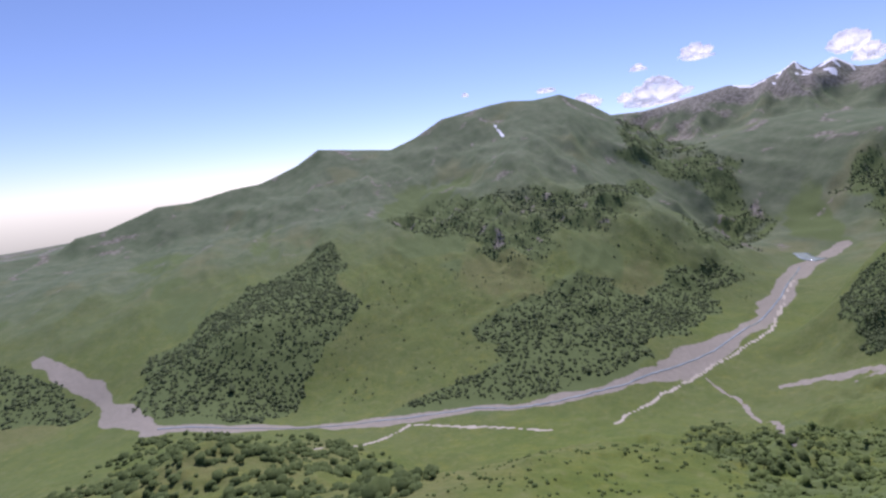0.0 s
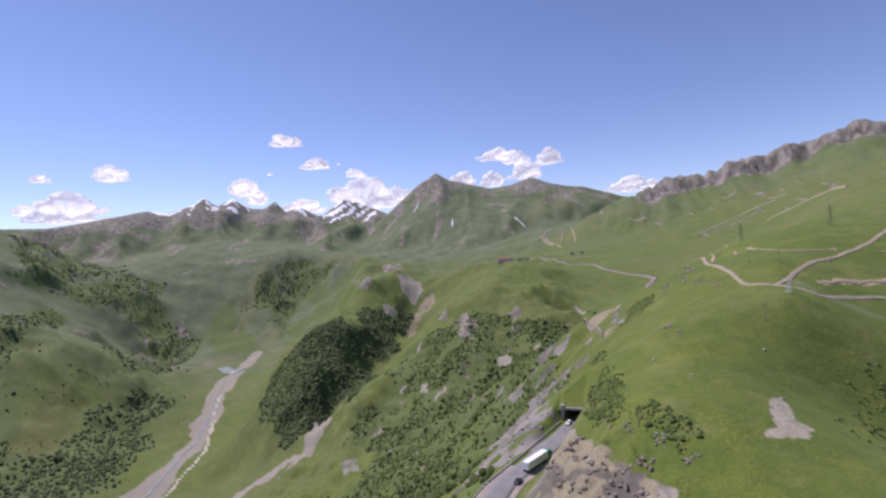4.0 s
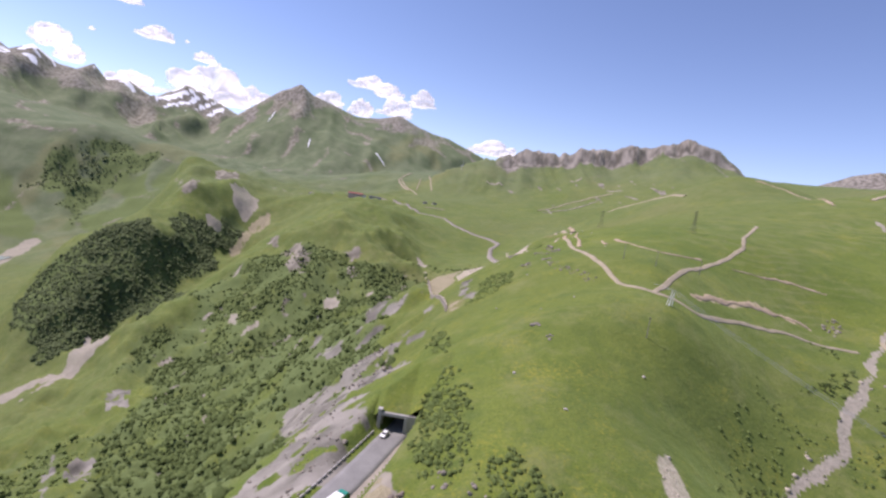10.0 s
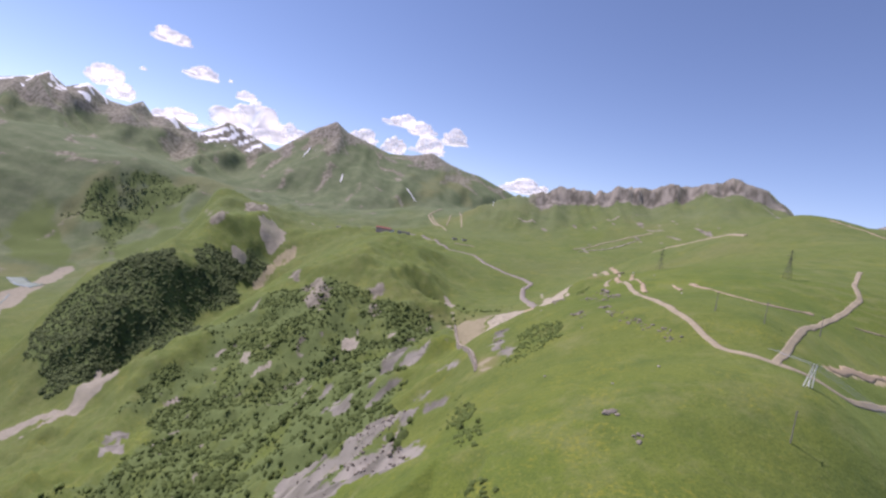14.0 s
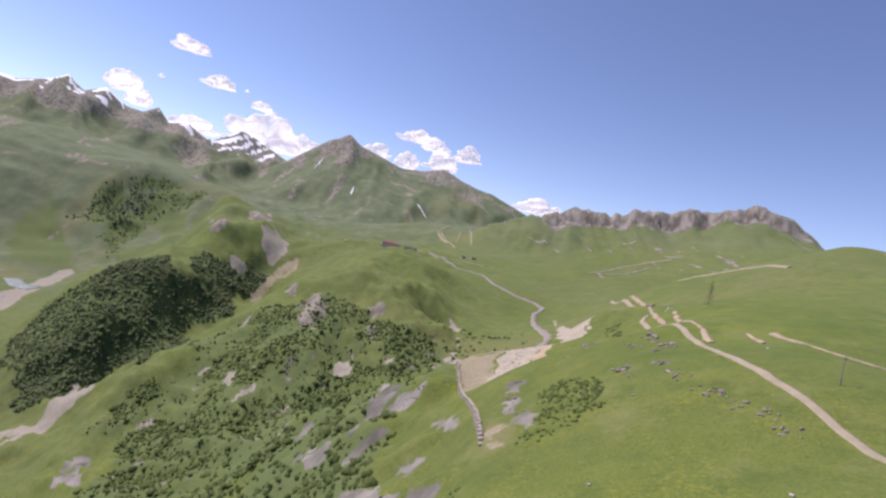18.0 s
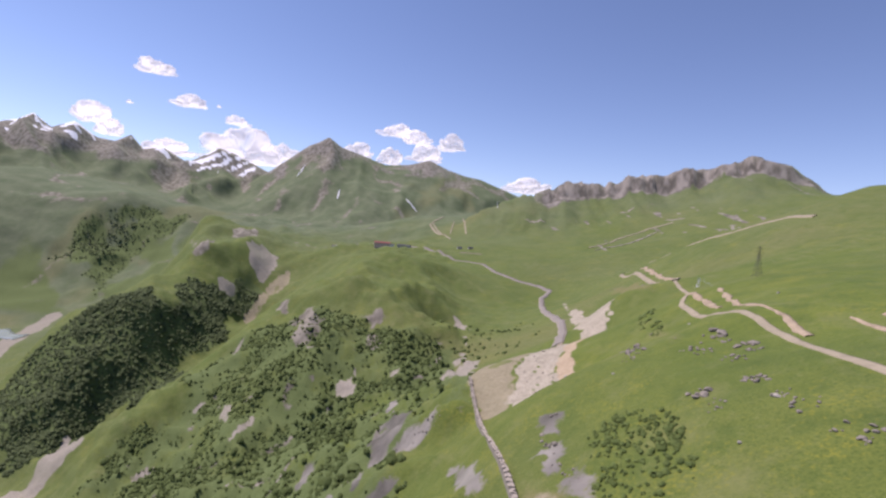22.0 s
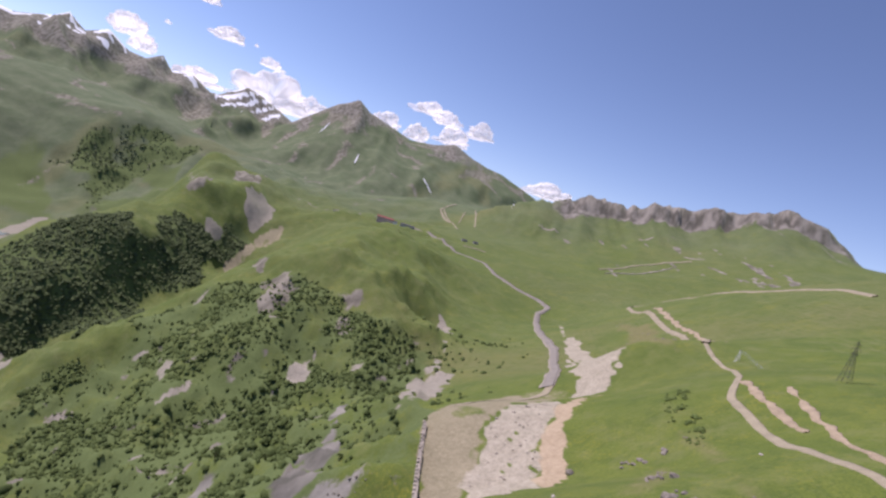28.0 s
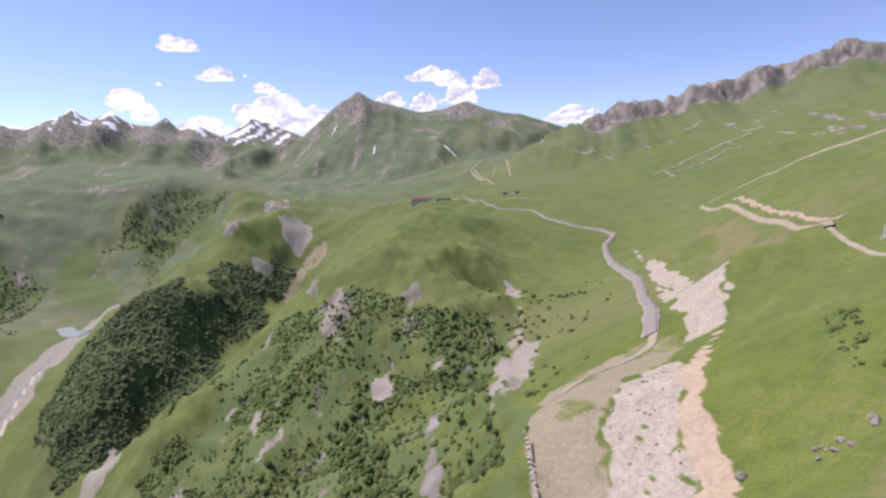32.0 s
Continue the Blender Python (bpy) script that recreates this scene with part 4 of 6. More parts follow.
spots = np.concatenate([sow([PORTAL_BUSHES, BANK_BUSHES, [(2, 322), (14, 306), (17, 268), (10, 250), (4, 258), (6, 296)], [(26, 225), (34, 240), (22, 258), (14, 252)]], 1500, rng, 7, 0.30, 19), sow([GULLY_BUSHES], 330, rng, 16, 0.02, 19)])
thicket("roadside_bushes", "low green bushes beside road and stream", spots, rng.gamma(3, 0.13, len(spots)) + 0.24, FULL, YOUNG_LEAVES, rng)
spots = sow([[(-1640, -20), (-1640, 1300), (-1180, 1380), (-980, 1000), (-860, 330), (-960, 0)]], 800, rng, 70, 0.03, 43)
thicket("meadow_bushes", "single dark bushes dotted over the valley meadows", spots, rng.gamma(4, 0.5, len(spots)) + 0.8, FAR, DARK_LEAVES, rng)
spots = sow([[(-330, 60), (-340, 330), (-60, 300), (-50, 240), (-10, 180), (-40, 60)]], 620, rng, 26, 0.03, 47)
thicket("fore_bushes", "low green bushes and tall weeds on the near slope", spots, rng.gamma(4, 0.30, len(spots)) + 0.3, FULL, YOUNG_LEAVES, rng)
spots = sow([[(-60, 430), (-110, 700), (0, 1050), (120, 1000), (60, 720), (10, 600)]], 420, rng, 30, 0.02, 49)
thicket("dell_bushes", "green bushes along the dell under the plateau", spots, rng.gamma(4, 0.4, len(spots)) + 0.5, LIGHT, LEAVES, rng)
spots = sow([KNOLL_TREES], 520, rng, 45, 0.25, 53)
thicket("knoll_bushes", "thick green bushes and young trees on the knoll", spots, rng.gamma(5, 0.5, len(spots)) + 0.8, FULL, LEAVES, rng)
spots = sow([HEDGE], 90, rng, 12, 0.3, 67)
thicket("turf_shrubs", "scattered low green shrubs in the pasture turf", spots, rng.gamma(3, 0.16, len(spots)) + 0.25, FULL, YOUNG_LEAVES, rng)
spots = sow([TREE_CLUMP], 420, rng, 30, 0.55, 61)
thicket("tree_clump", "close clump of broad green trees on the slope", spots, rng.gamma(5, 0.34, len(spots)) + 0.9, FULL, LEAVES, rng)
spots = sow([LOWER_SLOPE], 2000, rng, 38, 0.08, 59)
thicket("lower_bushes", "green bushes scattered down the lower valley slope", spots, rng.gamma(3, 0.5, len(spots)) + 0.4, LIGHT, YOUNG_LEAVES, rng)


# ---- builders ----
def part(name, bm, mat, parent, label=""):
    me = bpy.data.meshes.new(name)
    bm.to_mesh(me)
    bm.free()
    me.materials.append(mat)
    ob = new(name, me)
    ob.parent = parent
    return tagged(ob, label)


def box(bm, a, b, bevel=0.0):
    """A block between two corners."""
    m = Matrix.Translation(((a[0] + b[0]) / 2, (a[1] + b[1]) / 2, (a[2] + b[2]) / 2)) @ Matrix.Diagonal((abs(b[0] - a[0]), abs(b[1] - a[1]), abs(b[2] - a[2]), 1))
    made = bmesh.ops.create_cube(bm, size=1, matrix=m)["verts"]
    if bevel:
        edges = list({e for v in made for e in v.link_edges})
        bmesh.ops.bevel(bm, geom=edges, offset=bevel, segments=2, affect="EDGES", profile=0.5)
    return bm


def beam(bm, a, b, r0, r1=None, sides=6):
    """A bar from a to b, tapered from r0 to r1."""
    a, b = Vector(a), Vector(b)
    m = Matrix.Translation((a + b) / 2) @ (b - a).to_track_quat("Z", "Y").to_matrix().to_4x4()
    bmesh.ops.create_cone(bm, cap_ends=True, segments=sides, radius1=r0, radius2=r0 if r1 is None else r1, depth=(b - a).length, matrix=m)
    return bm


def block(a, b, bevel=0.0):
    return box(bmesh.new(), a, b, bevel)


def bar(a, b, r0, r1=None, sides=6):
    return beam(bmesh.new(), a, b, r0, r1, sides)


def prism(side, half, bevel=0.0, pinch=None):
    """A side outline of (y, z) points drawn out to x = -half .. half; pinch narrows chosen heights."""
    bm = bmesh.new()
    rows = []
    for s in (-1, 1):
        rows.append([bm.verts.new((s * half * (pinch(y, z) if pinch else 1), y, z)) for y, z in side])
    bm.faces.new(rows[0])
    bm.faces.new(rows[1][::-1])
    n = len(side)
    for i in range(n):
        bm.faces.new((rows[0][i], rows[1][i], rows[1][(i + 1) % n], rows[0][(i + 1) % n])[::-1])
    bmesh.ops.recalc_face_normals(bm, faces=bm.faces[:])
    if bevel:
        bmesh.ops.bevel(bm, geom=bm.edges[:], offset=bevel, segments=2, affect="EDGES", profile=0.5)
    return bm


def level(x, y):
    return float(height(np.array([x], float), np.array([y], float))[0])


def spaced(line, gap):
    """Points at even steps along a polyline, with headings."""
    p = np.array([q[:2] for q in line], float)
    s = np.r_[0, np.cumsum(np.hypot(*np.diff(p, axis=0).T))]
    at = np.linspace(0, s[-1], max(2, int(round(s[-1] / gap)) + 1))
    x, y = np.interp(at, s, p[:, 0]), np.interp(at, s, p[:, 1])
    for _ in range(max(0, int(6 / gap))):
        x[1:-1], y[1:-1] = (x[:-2] + 2 * x[1:-1] + x[2:]) / 4, (y[:-2] + 2 * y[1:-1] + y[2:]) / 4
    dx, dy = np.gradient(x), np.gradient(y)
    n = np.hypot(dx, dy)
    return x, y, dx / n, dy / n


def strip(name, line, width, lift, mat, label, category, gap=1.5, ragged=0.0, crown=0.0, thick=0.4, seed=3, taper=False):
    """A way laid over the ground, with edges that go down into it."""
    x, y, dx, dy = spaced(line, gap)
    across = np.array([-0.5, -0.5, -0.3, -0.1, 0.1, 0.3, 0.5, 0.5])
    down = np.array([-thick, 0, crown * 0.6, crown, crown, crown * 0.6, 0, -thick])
    wl_, wr = width * np.clip(1 + ragged * (fbm(x, y, 7, 4, seed) - 0.5) * 2, 0.02, 2), width * np.clip(1 + ragged * (fbm(x, y, 7, 4, seed + 9) - 0.5) * 2, 0.02, 2)
    if taper:
        ends = np.clip(np.sin(np.linspace(0.08, 3.06, len(x))) * 1.25, 0, 1)
        wl_, wr = wl_ * ends, wr * ends
    w = np.where(across[None] < 0, wl_[:, None], wr[:, None]) * across[None]
    px, py = x[:, None] + dy[:, None] * w, y[:, None] - dx[:, None] * w
    pz = height(px, py) + lift + down[None]
    n, m = px.shape
    i = (np.arange(n - 1)[:, None] * m + np.arange(m - 1)[None]).ravel()
    me = sheet_mesh(name, np.stack([px, py, pz], -1).reshape(-1, 3), np.stack([i, i + 1, i + m + 1, i + m], -1))
    me.materials.append(mat)
    return tagged(new(name, me), label, category, kind="structure")


ASPHALT = plain("worn_asphalt", (0.200, 0.198, 0.184), 0.85, grain=0.7, vary=0.32)
PALE_ASPHALT = plain("dusty_asphalt", (0.225, 0.205, 0.170), 0.9, grain=0.4, vary=0.25)
DIRT = plain("dry_dirt", (0.295, 0.258, 0.172), 0.95, grain=0.8, vary=0.34)
GRAVEL_DUST = plain("pale_gravel", (0.29, 0.258, 0.205), 0.95, grain=0.6, vary=0.35)
CUT_EARTH = plain("orange_earth", (0.34, 0.272, 0.178), 0.95, grain=0.9, vary=0.5)
CONCRETE = plain("weathered_concrete", (0.36, 0.345, 0.32), 0.9, grain=0.8, vary=0.35)
STONE = plain("pale_stone", (0.38, 0.335, 0.265), 0.9, grain=1.2, vary=0.35)
ROCK = plain("grey_rock", (0.240, 0.214, 0.172), 0.92, grain=0.5, vary=0.5)
PALE_ROCK = plain("white_rock", (0.37, 0.34, 0.285), 0.92, grain=0.5, vary=0.3)
WHITE_PAINT = plain("white_paint", (0.76, 0.76, 0.74), 0.5, grain=1.0, vary=0.1)
TARP = plain("white_tarpaulin", (0.74, 0.74, 0.71), 0.6, grain=0.5, vary=0.12)
GREEN_PAINT = plain("green_paint", (0.02, 0.22, 0.16), 0.35, grain=1.0, vary=0.15, spec=0.5)
DARK_PAINT = plain("dark_car_paint", (0.018, 0.02, 0.026), 0.25, grain=1.0, vary=0.2, spec=0.6)
RUBBER = plain("rubber", (0.02, 0.02, 0.02), 0.9, grain=4)
STEEL = plain("galvanised_steel", (0.50, 0.51, 0.52), 0.45, 0.85, 3, 0.15)
DARK_STEEL = plain("dark_steel", (0.075, 0.072, 0.07), 0.6, 0.4, 2, 0.3)
GLASS = plain("dark_glass", (0.012, 0.016, 0.02), 0.06, grain=0.5, vary=0.1, spec=0.7)
LAMP_GLASS = plain("lamp_glass", (0.55, 0.55, 0.52), 0.15, spec=0.6)
RED_GLASS = plain("red_lamp", (0.35, 0.015, 0.012), 0.2, spec=0.6)
WOOD_POLE = plain("grey_wood", (0.24, 0.215, 0.19), 0.9, grain=1.5, vary=0.3)
PINK_WALL = plain("pink_plaster", (0.60, 0.44, 0.39), 0.9, grain=0.3, vary=0.2)
RED_ROOF = plain("red_sheet_roof", (0.26, 0.075, 0.06), 0.6, grain=0.3, vary=0.25)
DARK_ROOF = plain("dark_sheet_roof", (0.075, 0.07, 0.07), 0.6, grain=0.3, vary=0.25)
SNOW = plain("old_snow", (0.78, 0.79, 0.82), 0.7, grain=0.05, vary=0.12)
WATER, wnodes, wlinks, wb = material("river_water", 0.12, 0.5)
wlinks.new(ramp_node(wnodes, wlinks, noise_node(wnodes, wlinks, 0.02, 4, 0.6), [(0.35, (0.22, 0.27, 0.26)), (0.65, (0.32, 0.37, 0.35))]), wb.inputs["Base Color"])

# ---- road, tracks and cut banks ----
strip("road", ROAD, 8.2, 0.12, ASPHALT, "worn grey asphalt mountain road round the bend", "road", 1.0, 0.05, 0.06)
strip("road_verge", [(-10, 205), (-24, 225.5), (-27, 236), (-24, 247), (-18, 259), (-8, 283), (0, 305)], 4.2, 0.08, GRAVEL_DUST, "pale gravel verge along the asphalt road", "verge", 1.0, 0.5)
strip("lay_by", [(-29, 224), (-35.5, 232), (-35.5, 241), (-32, 250), (-27, 262)], 6.5, 0.06, GRAVEL_DUST, "dusty grey gravel lay-by outside the bend", "lay-by", 1.0, 0.35)
strip("highway_verge", HIGHWAY, 9, 0.55, GRAVEL_DUST, "pale gravel shoulders of the highway", "verge", 5, 0.4, 0.1, 1.5)
strip("highway", HIGHWAY, 6.5, 0.8, PALE_ASPHALT, "grey asphalt highway winding across the plateau", "road", 5, 0.06, 0.1, 1.5)
strip("dirt_track", [(90, 704), (83, 684), (64, 668), (44, 655), (30, 630)], 5.0, 0.3, DIRT, "pale dirt road leaving the levelled earth platform", "track", 1.5, 0.3)
HILL_ROAD = [(350, 811), (354, 855), (351, 885), (340, 906), (330, 944), (327, 1006), (330, 1080), (322, 1150), (300, 1180), (275, 1130), (251, 1011), (232, 910), (215, 818), (199, 748), (165, 686)]
HILL_TRACK = [(165, 686), (150, 624), (132, 590), (121, 573), (112, 559), (106, 534), (99, 509), (95, 470), (88, 430), (88, 381), (88, 363), (98, 353), (113, 344), (137, 356), (173, 369), (212, 370)]
strip("far_track", HILL_ROAD, 4.0, 1.1, DIRT, "pale dirt road rising along the brow of the pasture", "track", 4, 0.35, thick=4)
strip("dirt_track", HILL_TRACK, 2.2, 0.22, DIRT, "pale dirt track winding over the green hill", "track", 1.5, 0.35)
strip("dirt_track", [(98, 353), (112, 368), (137, 396), (175, 429), (197, 447), (213, 472), (254, 520)], 2.4, 0.22, DIRT, "pale dirt track climbing the grassy slope", "track", 1.5, 0.4)
strip("dirt_track", SIDE_TRACK, 2.2, 0.22, DIRT, "pale dirt track beside the stony stream", "track", 1.5, 0.4)
for line, width, lift in ((EAST_TRACK, 5, 0.6), (PLAIN_TRACK, 6, 1.3), (FAR_TRACK, 6, 1.6)):
    strip("far_track", line, width, lift, DIRT, "pale dirt track far up the green slopes", "track", 4, 0.8, thick=1.5)
for line in SNOW_GULLIES:
    strip("snow_gully", line, 5.5, 3.5, SNOW, "narrow old snow left in a steep gully", "snow", 5, 1.8, thick=9, taper=True)
for line in PALE_SCREES:
    strip("scree", line, 7, 1.4, GRAVEL_DUST, "pale loose scree on the green mountainside", "scree", 4, 1.8, thick=5, taper=True)
for line, width in zip(EAST_CUTS, (4, 4, 3, 6)):
    strip("eroded_bank", line, width, 0.35, CUT_EARTH, "bare pale earth bank beside the stream valley", "bank", 1.5, 1.6, 0.2)
for line in LOOP_TRACKS:
    strip("far_track", line, 3.5, 1.6, DIRT, "pale track looping on the far pasture", "track", 6, 0.6, thick=5)
for k, (line, width) in enumerate(((CUT_A, 1.7), (CUT_B, 2.6), (CUT_C, 1.5), (CUT_E, 1.6), (CUT_G, 1.6), (CUT_I, 2.4), (CUT_H, 3.4), (CUT_D, 3.4))):
    strip("eroded_bank", line, width, 0.2, CUT_EARTH, "bare orange earth bank eroded along the slope", "bank", 0.8, 1.9, 0.2, seed=20 + k)

# ---- gallery portal ----
TUNNEL = pose(-3.6, 310.5, -107, 0, 0, -6)
portal = tagged(new("gallery_portal"), "weathered concrete portal of a road gallery under grass", "tunnel portal")
portal.matrix_world = TUNNEL
part("lintel", block((-5.6, -0.1, 5.0), (5.4, 1.1, 6.1), 0.08), CONCRETE, portal)
part("roof_slab", block((-5.2, 1.1, 5.05), (5.2, 16, 5.6)), CONCRETE, portal)
part("pillar", block((-5.9, -0.35, -0.4), (-4.7, 1.25, 7.0), 0.08), CONCRETE, portal, "tall concrete pillar with a cap")
part("pillar_cap", block((-6.1, -0.5, 7.0), (-4.5, 1.4, 7.3), 0.05), CONCRETE, portal)
part("pillar", block((3.2, -0.3, -0.4), (4.6, 1.2, 5.4), 0.08), CONCRETE, portal)
part("wing_wall", prism([(0.1, -0.4), (0.7, -0.4), (0.7, 6.1), (0.1, 6.1)], 2.6, 0.05), CONCRETE, portal).matrix_local = Matrix.Translation((7.0, 0, 0))
part("side_wall", block((3.6, 1.2, -0.4), (4.4, 16, 5.05)), CONCRETE, portal)
part("end_wall", block((-5.2, 15.4, -0.4), (4.4, 16, 5.05)), CONCRETE, portal)
for y in (2.6, 5.4, 8.2, 11.0, 13.8):
    part("column", block((-5.0, y, -0.4), (-4.3, y + 0.7, 5.05), 0.05), CONCRETE, portal)
part("parapet", block((-5.3, 1.3, -0.4), (-4.9, 15.4, 0.8), 0.05), CONCRETE, portal)
part("roof_edge", block((-5.45, 1.3, 5.6), (-4.75, 16, 6.35), 0.05), STONE, portal, "pale kerb along the gallery roof")

u, v = np.meshgrid(np.arange(0.9, 36, 0.6), np.arange(-16, 28.1, 0.6), indexing="ij")
ca, sa = TUNNEL[0][0], TUNNEL[1][0]
bx, by = -3.6 + v * ca - u * sa, 310.5 + v * sa + u * ca
natural = base_height(bx, by) + (fbm(bx, by, 12, 3, 12) - 0.5) * 1.6
roof = np.minimum(natural, -101.2 + 0.42 * u + 0.85 * np.clip(v - 4.5, 0, None) - 1.1 * np.clip(-v - 5.3, 0, None))
bz = np.where(height(bx, by) > roof, height(bx, by) - 0.4, roof)
n, m = bx.shape
i = (np.arange(n - 1)[:, None] * m + np.arange(m - 1)[None]).ravel()
bank = sheet_mesh("grass_bank", np.stack([bx, by, bz], -1).reshape(-1, 3), np.stack([i, i + m, i + m + 1, i + 1], -1))
for key in ("cover_a", "cover_b", "cover_c"):
    bank.attributes.new(key, "FLOAT_COLOR", "POINT").data.foreach_set("color", np.zeros(len(bank.vertices) * 4, np.float32))
bank.materials.append(bpy.data.materials["mountain_ground"])
tagged(new("grass_bank", bank), "grassy earth heaped over the gallery roof", "bank", kind="structure")

# ---- masonry wall of the long gallery ----
def masonry_wall():
    wall = tagged(new("gallery_wall"), "long pale rubble wall along the gallery roof", "stone wall")
    x, y, dx, dy = spaced([(14, 585), (14.8, 545), (15.8, 500), (16.8, 465), (17.8, 440), (18.6, 420)], 1.35)
    rng = np.random.default_rng(3)
    shapes = []
    for k in range(6):
        bm = block((-0.62, -0.5, -0.42), (0.62, 0.5, 0.42))
        for p in bm.verts:
            p.co += Vector(rng.uniform(-0.13, 0.13, 3))
        bmesh.ops.bevel(bm, geom=bm.edges[:], offset=0.09, segments=1, affect="EDGES")
        me = bpy.data.meshes.new("stone")
        bm.to_mesh(me)
        bm.free()
        me.materials.append(STONE)
        shapes.append(me)
    core = bmesh.new()
    rows = []
    for px, py, ux, uy in zip(x, y, dx, dy):
        z = max(level(px, py), level(px + uy * 2, py - ux * 2)) + 0.2
        rows.append(z)
    rows = np.array(rows)
    run = np.linspace(-1, 1, len(rows))
    rows = np.polyval(np.polyfit(run, rows, 4), run) + 0.3
    ring = []
    for px, py, ux, uy, z in zip(x, y, dx, dy, rows):
        sx, sy = uy, -ux
        ring.append([core.verts.new((px + sx * a, py + sy * a, z + b)) for a, b in ((0.9, 0.0), (0.9, 1.1), (-0.1, 1.0), (-1.3, -4.5), (0.3, -4.5))])
    for a, b in zip(ring, ring[1:]):
        for j in range(5):
            core.faces.new((a[j], b[j], b[(j + 1) % 5], a[(j + 1) % 5]))
    core.faces.new(ring[0])
    core.faces.new(ring[-1][::-1])
    bmesh.ops.recalc_face_normals(core, faces=core.faces[:])
    part("wall_core", core, DARK_STONE, wall, "dark mortar and rubble core")
    count = 0
    for j, (px, py, ux, uy, z) in enumerate(zip(x, y, dx, dy, rows)):
        for row, (side, up) in enumerate(((-0.05, 0.85), (-0.35, -0.1), (0.75, 1.15))):
            if rng.uniform() < 0.08 or row == 2 and j % 2:
                continue
            o = new("stone", shapes[int(rng.integers(6))])
            o.parent = wall
            o.matrix_local = Matrix.Translation((px + uy * side + ux * 0.65 * (row % 2), py - ux * side + uy * 0.65 * (row % 2), z + up + rng.uniform(-0.1, 0.1))) @ Matrix.Rotation(math.atan2(uy, ux) + rng.uniform(-0.2, 0.2), 4, "Z") @ Matrix.Diagonal((rng.uniform(0.7, 1.0), rng.uniform(0.8, 1.1), rng.uniform(0.8, 1.15), 1))
            count += 1
    return wall


DARK_STONE = plain("dark_rubble", (0.30, 0.27, 0.225), 0.95, grain=1.0, vary=0.4)
masonry_wall()

# ---- guard rails and parapet ----
def guard_rail(line, gap, name="guard_rail"):
    rail = tagged(new(name), "white steel guard rail on posts beside the road", "guard rail")
    x, y, dx, dy = spaced(line, gap)
    z = [level(a, b) for a, b in zip(x, y)]
    for k in range(len(x)):
        part("post", bar((x[k], y[k], z[k] - 0.4), (x[k], y[k], z[k] + 0.85), 0.08), STEEL, rail)
    for k in range(len(x) - 1):
        bm = bmesh.new()
        for up, r in ((0.62, 0.07), (0.78, 0.085), (0.92, 0.07)):
            beam(bm, (x[k], y[k], z[k] + up), (x[k + 1], y[k + 1], z[k + 1] + up), r, sides=4)
        part("rail", bm, WHITE_PAINT, rail)
    return rail


guard_rail([(-31.5, 222), (-28.6, 218.5), (-20, 209), (-15, 204), (-11.5, 199), (-2, 187)], 3.0)
parapet = tagged(new("kerb_wall"), "low grey concrete kerb blocks along the road edge", "kerb")
x, y, dx, dy = spaced([(-39, 234), (-37, 243), (-31, 257), (-24, 273), (-17.5, 289), (-9.5, 309)], 2.6)
for a, b, c, d in list(zip(x, y, dx, dy))[:-1]:
    z = level(a, b)
    o = part("kerb_block", block((-1.0, -0.2, -0.5), (1.0, 0.2, 0.75), 0.06), CONCRETE, parapet)
    o.matrix_local = Matrix.Translation((a, b, z)) @ Matrix.Rotation(math.atan2(d, c), 4, "Z")

# ---- vehicles ----
def wheel(parent, x, y, r, w, hub):
    bm = bar((x - w / 2, y, r), (x + w / 2, y, r), r, sides=20)
    tyre = part("wheel", bm, RUBBER, parent)
    s = 1 if x > 0 else -1
    part("rim", bar((x + s * (w / 2 - 0.06), y, r), (x + s * (w / 2 + 0.02), y, r), r * 0.58, sides=14), hub, tyre)
    return tyre


